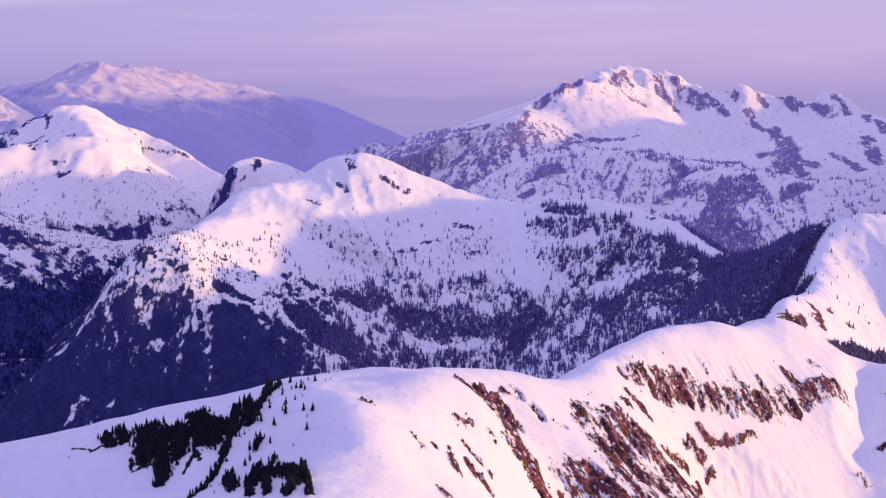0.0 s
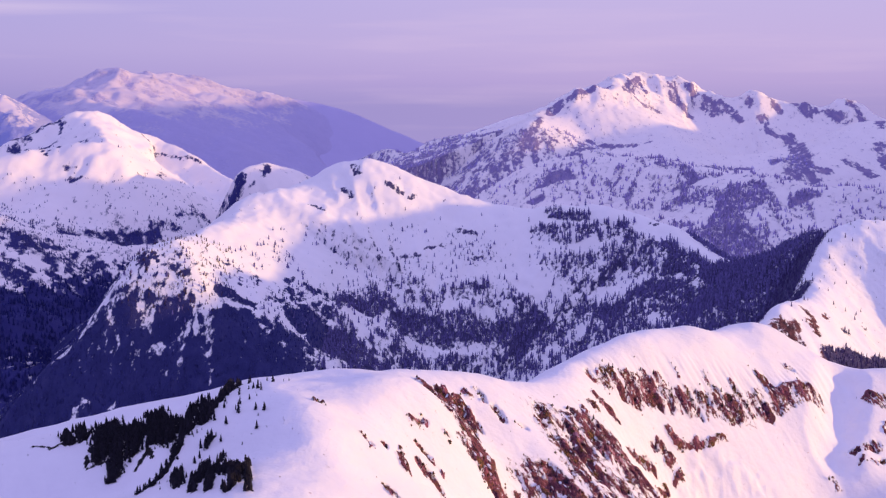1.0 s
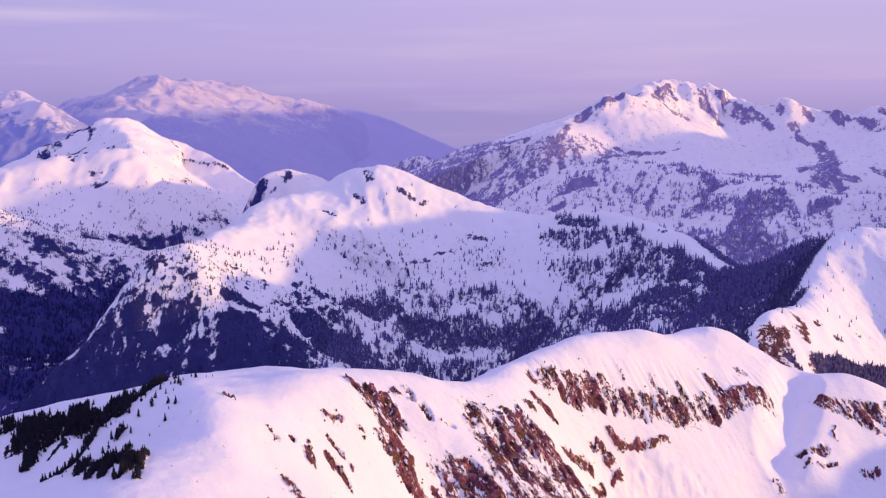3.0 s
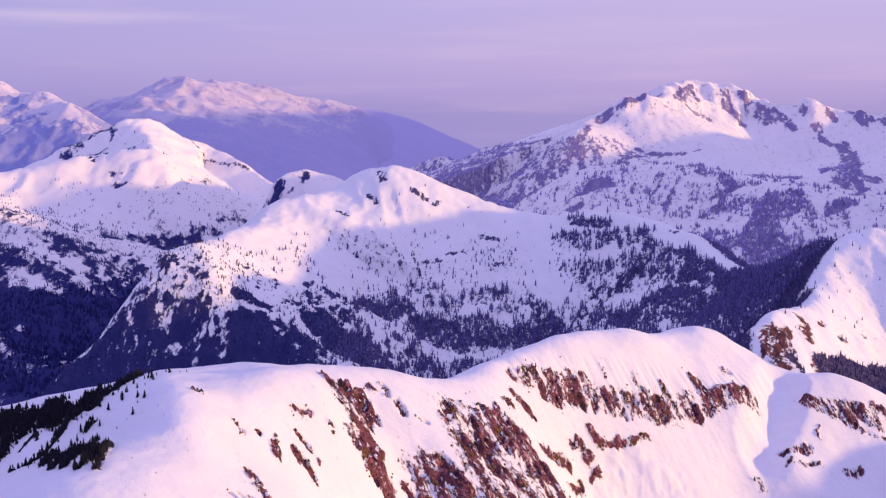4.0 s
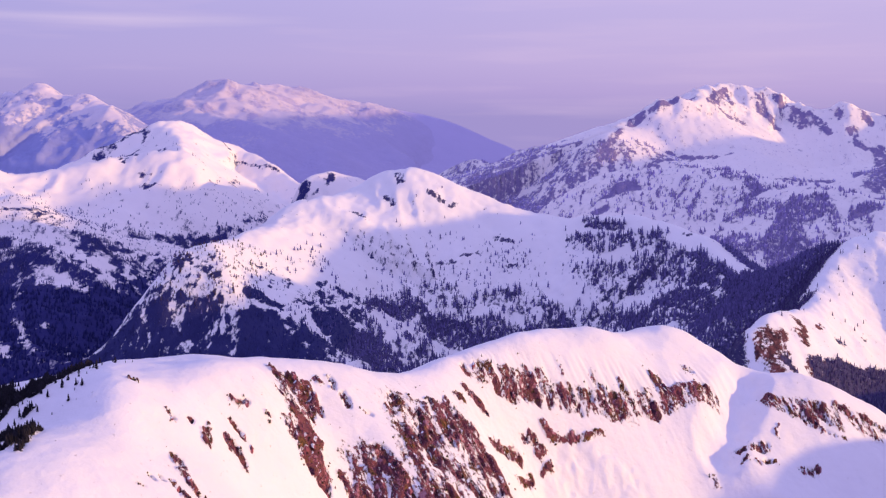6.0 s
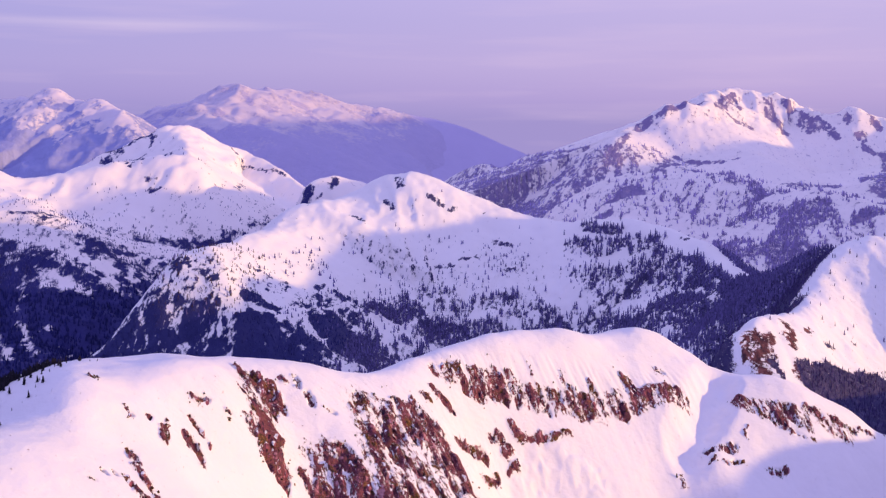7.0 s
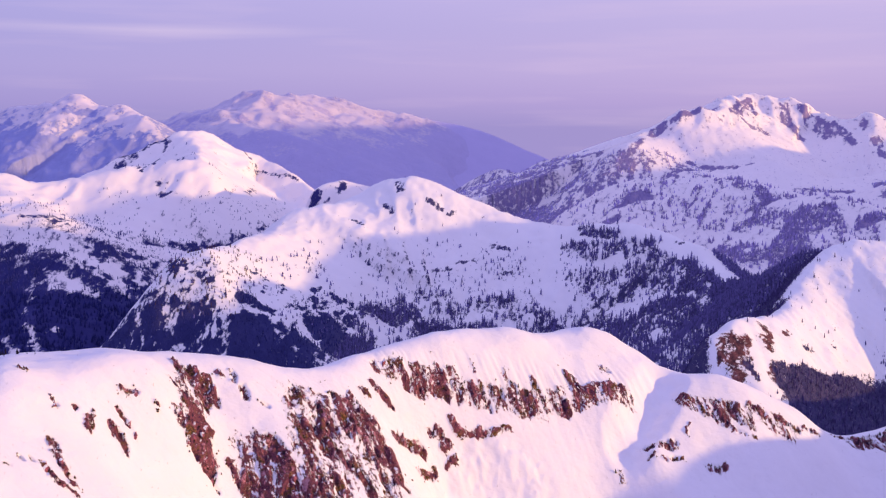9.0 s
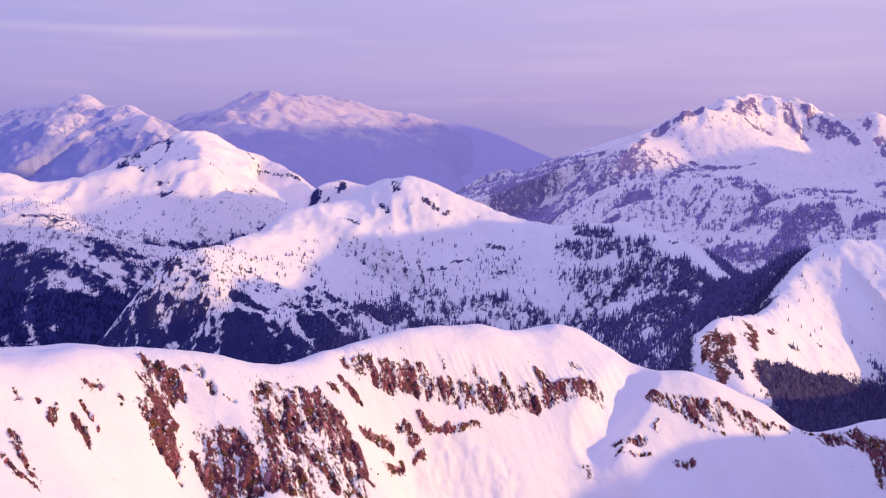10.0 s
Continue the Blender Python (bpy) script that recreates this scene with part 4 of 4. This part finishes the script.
FOOT_WOODS = [(307, 1596, 314, 1563, 13, 0.9), (283, 1648, 302, 1617, 10, 0.7), (226, 1581, 234, 1614, 7, 0.6), (294, 1536, 306, 1522, 18, 0.7), (317, 1397, 317, 1346, 41, 0.95), (335, 1486, 342, 1444, 22, 0.8), (375, 1493, 361, 1445, 13, 0.8), (404, 1434, 418, 1427, 17, 0.9), (254, 1464, 290, 1383, 26, 0.6), (69, 1746, 207, 1603, 40, 0.22), (208, 1644, 389, 1420, 46, 0.28), (343, 1493, 303, 1386, 18, 1), (313, 1608, 310, 1584, 10, 0.8), (298, 1552, 300, 1540, 10, 0.8), (233, 1612, 229, 1559, 4, 0.9)]
FOOT_ROCKS = [(140, 1683, 155, 1674, 20), (116, 1670, 127, 1670, 9), (103, 1637, 118, 1637, 8), (309, 1584, 311, 1567, 11), (406, 1429, 415, 1428, 14)]
MASSIF_WOODS = [(-104, 2160, -43, 2154, 36, 1), (-67, 2204, -6, 2213, 21, 0.8), (-20, 2281, 76, 2217, 11, 0.6), (-3, 2172, 48, 2131, 20, 0.5), (98, 2104, 166, 2145, 25, 0.45), (550, 2096, 541, 1934, 24, 0.6), (412, 2030, 490, 2066, 10, 0.7)]
MASSIF_ROCKS = [(172, 2275, 195, 2296, 14.1), (195, 2296, 225, 2306, 12.0), (225, 2310, 260, 2330, 10.0), (260, 2330, 298, 2367, 10.0), (327, 2372, 357, 2467, 14.1), (352, 2468, 370, 2504, 8.0), (352, 2372, 387, 2391, 14.1), (372, 2488, 372, 2429, 5.9), (437, 2505, 440, 2467, 15.9), (440, 2467, 459, 2442, 18.0), (468, 2509, 496, 2494, 14.1), (496, 2494, 516, 2475, 12.0), (503, 2477, 521, 2452, 18.0), (529, 2469, 549, 2442, 14.1), (581, 2461, 586, 2443, 10.0), (549, 2426, 557, 2414, 12.0), (598, 2408, 603, 2378, 14.1), (632, 2468, 638, 2436, 12.0), (679, 2461, 693, 2425, 15.9)]
MASSIF_LOW = [(240, 2198, 317, 2175, 10.0), (199, 2088, 241, 2148, 6.6), (224, 2115, 278, 2177, 4.9), (337, 2179, 352, 2185, 4.9), (601, 2368, 642, 2360, 11.6), (645, 2368, 547, 1900, 19.9), (526, 1917, 557, 1888, 16.6), (472, 2060, 494, 2053, 6.6), (155, 2242, 137, 2136, 10.0), (118, 2136, 137, 2107, 13.2), (166, 2127, 176, 2120, 6.6)]
MASSIF_EAST = [(683, 2455, 711, 2430, 13.3), (732, 2426, 754, 2390, 15.2), (775, 2430, 791, 2401, 13.3), (790, 2399, 718, 2075, 11.4), (550, 1931, 581, 1915, 17.1), (628, 1954, 648, 1902, 17.1), (696, 2010, 683, 1924, 15.2), (736, 2073, 731, 2028, 11.4)]


def foothill_cover(x, y, z):
    return np.clip(np.maximum(stand(x, y, FOOT_WOODS, 22, 82), ragged(x, y, 0.24 + 0 * x, 22, 84)), 0, 1)


def foothill_surface(x, y):
    z = foothill_height(x, y)
    return z + 7 * fbm(x, y, 110, 4, 83) + 3 * fbm(x, y, 30, 3, 87) + 9 * (crags(x, y * 0.6, 60, 5, 85) - 0.6) * smooth(372, 340, z)


def foothill_bare(x, y, z, steep):
    rocks = smooth(0.0, 0.5, patch(x + 6 * fbm(x, y, 15, 3, 86), y + 6 * fbm(x, y, 15, 3, 88), FOOT_ROCKS))
    return np.maximum(0.22 + 0.34 * foothill_cover(x, y, z) + 0.15 * smooth(0.7, 1.1, steep), 0.85 * rocks)


foothill = slope_sheet("snowy_foothill", foothill_surface, foothill_bare, -250, 900, 1120, 2100, 4.0, mat_right)
tagged(foothill, "snow-covered foothill speckled with conifers and haze-tinted rock", "hill", kind="structure")


def massif_cover(x, y, z):
    low = smooth(330, 290, z + 25 * fbm(x, y, 80, 4, 97))
    west = smooth(330, 180, x) * smooth(420, 385, z + 30 * fbm(x, y, 60, 4, 99)) * 0.5
    return np.clip(np.maximum(stand(x, y, MASSIF_WOODS, 30, 92), ragged(x, y, np.maximum(low, west), 26, 96)), 0, 1)


def massif_surface(x, y):
    z = massif_height(x, y)
    high = smooth(425, 470, z)
    return z + 8 * fbm(x, y, 150, 4, 91) + 3 * fbm(x, y, 40, 3, 98) + high * 20 * (crags(x, y * 0.8, 75, 5, 93) - 0.62)


def massif_bare(x, y, z, steep):
    n = fbm(x, y * 0.45, 13, 4, 95, 0.7)
    rocks = smooth(0.0, 0.55, patch(x + 5 * fbm(x, y, 16, 4, 96, 0.65), y + 9 * fbm(x, y, 16, 4, 94, 0.65), MASSIF_ROCKS + MASSIF_LOW + MASSIF_EAST)) * (0.74 + 1.15 * n)
    cliff = smooth(0.8, 1.3, steep + 0.4 * n) * 0.2 * smooth(100, 200, x)
    return np.maximum(np.maximum(0.18 + 0.5 * massif_cover(x, y, z), 0.12 + cliff), rocks)


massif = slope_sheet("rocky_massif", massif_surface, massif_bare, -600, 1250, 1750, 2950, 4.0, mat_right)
tagged(massif, "high snowy massif with a craggy, haze-tinted rock summit", "mountain", kind="structure")


# ---- the far ranges, evening haze put into their base colours ----
def range_surface(x, y):
    z = range_height(x, y)
    high = smooth(400, 480, z)
    return z + 16 * fbm(x, y, 320, 5, 101) + (6 + 30 * high) * (crags(x, y, 210, 5, 103) - 0.48) + (2 + 8 * high) * (crags(x, y, 64, 4, 104) - 0.6)


RANGE_SNOW = [(-1175, 4075, -1072, 3935, 60), (-1074, 4018, -954, 4042, 50), (-1205, 3835, -1069, 3657, 25), (-1009, 4308, -831, 4256, 28), (-831, 4256, -726, 4281, 20), (-860, 3700, -825, 3600, 14), (-1205, 4103, -1175, 4021, 18), (-1420, 4170, -1240, 4130, 26)]
RANGE_ROCKS = [(-1175, 3967, -1130, 3800, 16), (-1158, 3947, -1045, 3914, 15), (-1128, 4135, -1091, 4079, 15), (-1023, 4230, -943, 4263, 28), (-943, 4263, -883, 4146, 20), (-786, 4450, -730, 4330, 22), (-1350, 4150, -1260, 4140, 10)]


def range_bare(x, y, z, steep):
    n = fbm(x, y, 160, 5, 105)
    wx, wy = x + 22 * fbm(x, y, 60, 4, 106), y + 22 * fbm(x, y, 60, 4, 108)
    # Bare violet lower slopes also imitate haze thickening downwards.
    base = 0.12 + 0.74 * smooth(495, 375, z + 105 * n + 60 * fbm(x, y * 0.35, 70, 3, 109)) + 0.35 * smooth(0.55, 0.85, steep + 0.2 * n)
    return base - 0.45 * smooth(0.0, 0.6, patch(wx, wy, RANGE_SNOW)) + 0.5 * smooth(0.0, 0.6, patch(wx, wy, RANGE_ROCKS))


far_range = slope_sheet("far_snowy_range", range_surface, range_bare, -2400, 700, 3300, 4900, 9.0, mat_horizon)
tagged(far_range, "distant pink-lit snowy range with violet haze put into its colour", "mountain range", kind="structure")


# Added ridge that imitates the range's end fading into haze.
def haze_ridge_surface(x, y):
    return haze_ridge_height(x, y) + 12 * fbm(x, y, 300, 4, 107)


haze_ridge = slope_sheet("added_haze_ridge", haze_ridge_surface, range_bare, -1300, 600, 4200, 4900, 16.0, mat_haze)
tagged(haze_ridge, "pale violet ridge added to fade out the range, haze in its colour", "mountain ridge", kind="structure")


def shoulder_surface(x, y):
    return shoulder_height(x, y) + 14 * fbm(x, y, 200, 5, 111) + 18 * (crags(x, y, 110, 5, 113) - 0.6) + 6 * (crags(x, y, 38, 4, 114) - 0.6)


PEAK_SNOW = [(-1329, 3034, -1253, 3029, 14), (-1280, 2903, -1193, 2885, 26), (-1255, 2902, -1216, 2830, 22), (-1231, 2939, -1039, 2871, 32), (-1163, 2989, -1146, 2957, 13), (-1185, 2963, -1073, 2922, 22)]
# The first patch is blue shade on snow, painted as bare rock.
PEAK_ROCK_AND_SHADE = [(-1321, 2981, -1264, 2998, 23), (-1227, 2967, -1250, 2926, 18), (-1118, 2895, -1043, 2882, 8), (-1165, 2876, -1157, 2866, 13), (-1110, 2855, -1099, 2846, 16)]


def shoulder_bare(x, y, z, steep):
    n = fbm(x, y, 110, 5, 115)
    wx, wy = x + 14 * fbm(x, y, 40, 4, 116), y + 14 * fbm(x, y, 40, 4, 118)
    base = 0.16 + 0.72 * smooth(470, 410, z + 60 * n + 55 * fbm(x, y * 0.35, 50, 3, 119)) + 0.3 * smooth(0.6, 0.9, steep + 0.2 * n)
    return base - 0.4 * smooth(0.0, 0.6, patch(wx, wy, PEAK_SNOW)) + 0.5 * smooth(0.0, 0.6, patch(wx, wy, PEAK_ROCK_AND_SHADE))


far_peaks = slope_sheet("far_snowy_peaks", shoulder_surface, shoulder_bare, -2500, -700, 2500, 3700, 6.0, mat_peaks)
tagged(far_peaks, "distant jagged snowy peaks lit pink by low sun", "mountain", kind="structure")


# ---- the mountain on the sun's side, out of view, that shades the valley ----
# Crest heights of this unseen ridge are fitted to the shadow edges it casts.
EAST_PROFILE = [(140, 323.5), (331, 336.6), (385, 340.6), (400, 347.8), (415, 351.9), (430, 353.0), (447, 349.6), (470, 346.6), (535, 345.7), (647, 322.9), (706, 307.4), (761, 299.4), (803, 310.5), (818, 334.2), (846, 353.0), (862, 358.5), (885, 360.0), (946, 370.6), (978, 381.0), (1020, 391.3), (1051, 400.7), (1067, 398.7), (1098, 399.2), (1127, 403.7), (1140, 397.2), (1178, 413.0), (1213, 422.1), (1333, 449.1), (1369, 459.2), (1389, 462.3), (1424, 450.9), (1571, 449.5), (1700, 436.2), (1760, 450.6), (1900, 426.1), (2118, 445.2), (2238, 465.5), (2275, 477.0), (2336, 478.2), (2421, 460.5), (2550, 500.8), (2700, 514.0), (2851, 478.1)]
EAST_FROM, EAST_WAY = Vector((0.995, -0.101)), Vector((0.101, 0.995))
E_CREST = [(*(EAST_WAY * a + EAST_FROM * float(np.interp(a, [140, 840, 1060, 1236, 1571, 1963, 2289, 2851], [320, 342, 338, 371, 439, 565, 803, 897]))), z) for a, z in EAST_PROFILE]


def east_surface(x, y):
    return ridge(x, y, E_CREST, 3.0, 0.8, 5.0) + 2 * fbm(x, y, 40, 4, 121)


east_shade_ridge = slope_sheet("snowy_ridge", east_surface, left_bare, 280, 1700, -100, 2950, 7.0, mat_left)
tagged(east_shade_ridge, "long unseen snowy ridge, set on the sunset side to shade the valley", "ridge", kind="structure")


# Added out of view to keep the sun off the range's lower slopes.
SUNSET_CREST = [(1611, 2943, 554), (1601, 3063, 654), (1611, 3223, 686), (1611, 3503, 694), (1591, 3723, 702), (1601, 3923, 690), (1651, 4123, 684), (1761, 4373, 696), (1881, 4623, 694), (1931, 4823, 654)]


def sunset_surface(x, y):
    return ridge(x, y, SUNSET_CREST, 2.5, 0.8, 10.0) + 14 * fbm(x, y, 160, 4, 123)


sunset_shade_ridge = slope_sheet("snowy_ridge", sunset_surface, left_bare, 1200, 2800, 2600, 5000, 18.0, mat_left)
tagged(sunset_shade_ridge, "unseen far snowy ridge, added on the sunset side to shade the lower range", "ridge", kind="structure")


# ---- the valley floor, out to the horizon ----
def valley_surface(x, y):
    return VALLEY + 12 * fbm(x, y, 300, 3, 131) + 0 * x


ground = slope_sheet("ground", valley_surface, left_bare, -4600, 4600, -1500, 4850, 60.0, mat_valley, floor=-100)
tagged(ground, "dark blue forested valley floor", "ground", kind="structure")

# ---- woods ----
rng = np.random.default_rng(5)


def stuff(ob, label):
    return tagged(ob, label, "trees", kind="stuff")


stuff(wood("conifer_wood", scatter(rng, mid_surface, lambda x, y, z: 0.9 * mid_cover(x, y, z) ** 1.2 * (z > 215), -90, 330, 740, 1170, 66000), rng, 1.8, 7.0, mat_needles_mid, 3, 5, 0.15), "dark conifers scattered over the snowy mountain slope")
# West of x = -90 the trees wear the shade-darkened needles.
stuff(wood("conifer_wood", scatter(rng, mid_surface, lambda x, y, z: 0.9 * mid_cover(x, y, z) ** 1.2 * (z > 215), -380, -90, 740, 1000, 18000), rng, 1.2, 3.6, mat_needles_low, 2, 5, 0.16), "dense forest on the mountain's steep nose, shade put into its colour")
stuff(wood("small_conifers", scatter(rng, mid_surface, lambda x, y, z: smooth(268, 300, z) * smooth(348, 325, z) * smooth(-0.25, 0.3, fbm(x, y, 40, 3, 35)) * 0.9, -240, 180, 840, 1130, 6500), rng, 1.3, 5.0, mat_needles_mid), "small dark conifers dotted over the open snow")
stuff(wood("small_conifers", scatter(rng, mid_surface, lambda x, y, z: smooth(-150, -170, x) * (z > 290), -240, -140, 860, 960, 380), rng, 1.3, 3.4, mat_needles_nose), "conifers on the snowy nose of the mountain, warm sunlight in their colour")
stuff(wood("small_conifers", scatter(rng, left_surface, lambda x, y, z: smooth(255, 290, z) * smooth(372, 335, z) * smooth(-0.3, 0.3, fbm(x, y, 60, 3, 64)), -640, -250, 1150, 1560, 6500), rng, 1.2, 3.4, mat_needles_left, 1), "small conifers dotted over the snow across the valley")
stuff(wood("conifer_wood", scatter(rng, hump_surface, lambda x, y, z: hump_cover(x, y, z) * (z > 230), 130, 360, 600, 960, 30000), rng, 1.2, 3.9, mat_needles_knoll, 3, 5, 0.15), "dark conifers at the foot of the snowy knoll")
stuff(wood("conifer_wood", scatter(rng, left_surface, lambda x, y, z: 0.8 * left_cover(x, y, z) * (z > 272), -760, -200, 1000, 1700, 60000), rng, 2.0, 5.5, mat_needles_left, 2, 5, 0.16), "haze-blue conifers on the lower slopes across the valley")
# Trees below 272 m take the needles with shade painted in.
stuff(wood("conifer_wood", scatter(rng, left_surface, lambda x, y, z: 0.8 * left_cover(x, y, z) * (z > 190) * (z <= 272), -760, -200, 1000, 1400, 24000), rng, 3.0, 6.5, mat_needles_valley, 1), "conifer forest filling the valley, valley shade and haze in its colour")
stuff(wood("conifer_wood", scatter(rng, foothill_surface, lambda x, y, z: 0.75 * foothill_cover(x, y, z), -60, 560, 1250, 1830, 64000), rng, 2.5, 7.0, mat_needles_far, 1), "haze-tinted conifers speckled over the snowy foothill")
stuff(wood("conifer_wood", scatter(rng, massif_surface, lambda x, y, z: 0.7 * massif_cover(x, y, z) * (z > 250), -350, 700, 1850, 2650, 34000), rng, 2.5, 6.0, mat_needles_massif, 1), "hazy blue conifers on the shoulders of the massif")


# ---- single conifers on the near ridge ----
def conifer(seed, tall):
    """One small mountain conifer: a tapered trunk and a crown of drooping, uneven whorls."""
    r = np.random.default_rng(seed)
    base = new("conifer_tree")
    sides, verts, quads = 6, [], []
    for k, (h, w) in enumerate(((-0.5, 0.028), (0.15, 0.024), (0.55, 0.014), (0.93, 0.005))):
        for s in range(sides):
            a = 2 * np.pi * s / sides
            verts.append((w * tall * np.cos(a), w * tall * np.sin(a), h * tall if h > 0 else h))
        if k:
            quads += [((k - 1) * sides + s, (k - 1) * sides + (s + 1) % sides, k * sides + (s + 1) % sides, k * sides + s) for s in range(sides)]
    mesh_from("trunk", verts, quads, mat_bark, base, even=True)
    verts, tris = [], []
    tiers = 8
    for k in range(tiers):
        h0, spread = 0.08 + 0.86 * k / tiers, 0.21 * (1 - k / tiers) ** 0.8 + 0.03
        boughs = 9 - k // 2
        turn = r.uniform(0, 6.28)
        for s in range(boughs):
            a = turn + 2 * np.pi * (s + r.uniform(-0.25, 0.25)) / boughs
            length, droop, half = spread * r.uniform(0.6, 1.2), r.uniform(0.02, 0.07), 0.42 * spread
            c, d = np.cos(a), np.sin(a)
            n = len(verts)
            up = h0 + 0.115
            verts += [(0, 0, up), (length * 0.6 * c - half * d, length * 0.6 * d + half * c, h0 + 0.02), (length * c, length * d, h0 - droop), (length * 0.6 * c + half * d, length * 0.6 * d - half * c, h0 + 0.02), (0, 0, h0 - 0.01)]
            tris += [(n, n + 1, n + 2), (n, n + 2, n + 3), (n + 4, n + 2, n + 1), (n + 4, n + 3, n + 2)]
    n = len(verts)
    verts += [(0.02, 0, 0.88), (-0.012, 0.017, 0.88), (-0.012, -0.017, 0.88), (0, 0, 1.0)]
    tris += [(n, n + 1, n + 3), (n + 1, n + 2, n + 3), (n + 2, n, n + 3)]
    mesh_from("crown", np.array(verts) * tall, tris, mat_needles_near, base)
    return tagged(base, "small dark conifer standing in snow on the ridge", "tree", "conifers on the near ridge")


models = [conifer(70 + k, tall) for k, tall in enumerate((1.7, 2.2, 2.8, 3.6))]
spots, sizes_of = [], []
for patches, count, spread in ((TREE_PATCHES, 170, 0.9), (BAND_ROCKS, 36, 1.5), (SADDLE_ROCKS, 45, 1.0), (CLIFF_ROCKS, 5, 0.9)):
    sizes = np.array([(np.hypot(p[2] - p[0], p[3] - p[1]) + p[4]) * p[4] for p in patches])
    for k in rng.choice(len(patches), count, p=sizes / sizes.sum()):
        x0, y0, x1, y1, w = patches[k]
        f = rng.uniform(0, 1)
        sizes_of.append(0.85 if patches is TREE_PATCHES else 0.55)
        spots.append((x0 + f * (x1 - x0) + rng.normal(0, 0.45) * w * spread, y0 + f * (y1 - y0) + rng.normal(0, 0.45) * w * spread))
heights = near_surface(np.array([s[0] for s in spots]), np.array([s[1] for s in spots]))
for k, ((x, y), z) in enumerate(zip(spots, heights)):
    m = pose(x, y, z - 0.1, rng.uniform(-4, 4), rng.uniform(-4, 4), rng.uniform(0, 360)) @ Matrix.Scale(sizes_of[k], 4)
    if k < len(models):
        models[k].matrix_basis = m
    else:
        copy_thing(models[k % len(models)], m)
near_wood = []
for (x0, y0, x1, y1, w), thick in [(p, 9.0) for p in TREE_PATCHES] + [(p, 4.0) for p in GULLIES[:3]]:
    n = int(6 + thick * (np.hypot(x1 - x0, y1 - y0) + w) * w)
    f = rng.uniform(0, 1, n)
    near_wood.append(np.column_stack([x0 + f * (x1 - x0) + rng.normal(0, 0.42, n) * w, y0 + f * (y1 - y0) + rng.normal(0, 0.42, n) * w]))
near_wood.append(np.column_stack([rng.normal(-37, 6, 80), rng.uniform(222, 285, 80)]))
near_wood = np.vstack(near_wood)
near_wood = np.column_stack([near_wood, near_surface(near_wood[:, 0], near_wood[:, 1])])
stuff(wood("conifer_wood", near_wood, rng, 0.5, 2.3, mat_needles_near, 5, 7, 0.22), "dense dark conifers on the shaded flank of the ridge")


bushes = []
for x0, y0, x1, y1, w in NEAR_ROCKS:
    n = int(3 + 1.5 * w)
    f, a, c = rng.uniform(-0.2, 1.2, n), rng.normal(0, 0.8, n) * w, rng.normal(0, 0.8, n) * w
    bushes.append(np.column_stack([x0 + f * (x1 - x0) + a, y0 + f * (y1 - y0) + c]))
bushes = np.vstack(bushes)
bushes = np.vstack([bushes, np.column_stack([rng.uniform(35, 75, 70), rng.uniform(265, 350, 70)])])
bushes = np.column_stack([bushes, near_surface(bushes[:, 0], bushes[:, 1])])
stuff(wood("low_scrub", bushes, rng, 0.2, 0.75, mat_scrub, 3, 7, 0.6), "low dark scrub poking through snow beside rocks")


# ---- angular rocks breaking through the snow of the near ridge ----
def rock_mesh(seed):
    r = np.random.default_rng(seed)
    bm = bmesh.new()
    bmesh.ops.create_icosphere(bm, subdivisions=1, radius=0.5)
    for v in bm.verts:
        v.co = Vector((v.co.x * r.uniform(0.5, 1.5), v.co.y * r.uniform(0.45, 1.3), v.co.z * r.uniform(0.3, 1.25)))
    me = bpy.data.meshes.new("rock")
    bm.to_mesh(me)
    bm.free()
    me.materials.append(mat_boulder)
    return me


rock_shapes = [rock_mesh(200 + k) for k in range(8)]
places = []
for patches, count in ((DOME_ROCKS + DOME_SPECKS, 80), (CLIFF_ROCKS + RIB_ROCKS, 120), (BAND_ROCKS, 60), (SADDLE_ROCKS, 40)):
    sizes = np.array([(np.hypot(p[2] - p[0], p[3] - p[1]) + p[4]) * p[4] for p in patches])
    for k in rng.choice(len(patches), count, p=sizes / sizes.sum()):
        x0, y0, x1, y1, w = patches[k]
        f = rng.uniform(0, 1)
        places.append((x0 + f * (x1 - x0) + rng.normal(0, 0.4) * w, y0 + f * (y1 - y0) + rng.normal(0, 0.4) * w))
px, py = np.array(places).T
pz = near_surface(px, py)
sx, sy = (near_height(px + 1, py) - near_height(px - 1, py)) / 2, (near_height(px, py + 1) - near_height(px, py - 1)) / 2
for x, y, z, gx, gy in zip(px, py, pz, sx, sy):
    ob = new("rock", rock_shapes[int(rng.integers(0, 8))])
    ob.parent = near_ridge
    up = Vector((-gx, -gy, 1)).normalized()
    tilt = Vector((0, 0, 1)).rotation_difference(up).to_matrix().to_4x4()
    s = 0.6 + 1.7 * rng.uniform(0, 1) ** 2.2
    ob.matrix_basis = Matrix.Translation((x, y, z - 0.1 * s)) @ tilt @ pose(0, 0, 0, rng.uniform(-20, 20), rng.uniform(-20, 20), rng.uniform(-80, -45)) @ Matrix.Diagonal((s * 1.7, s * 0.8, s * 0.7, 1))
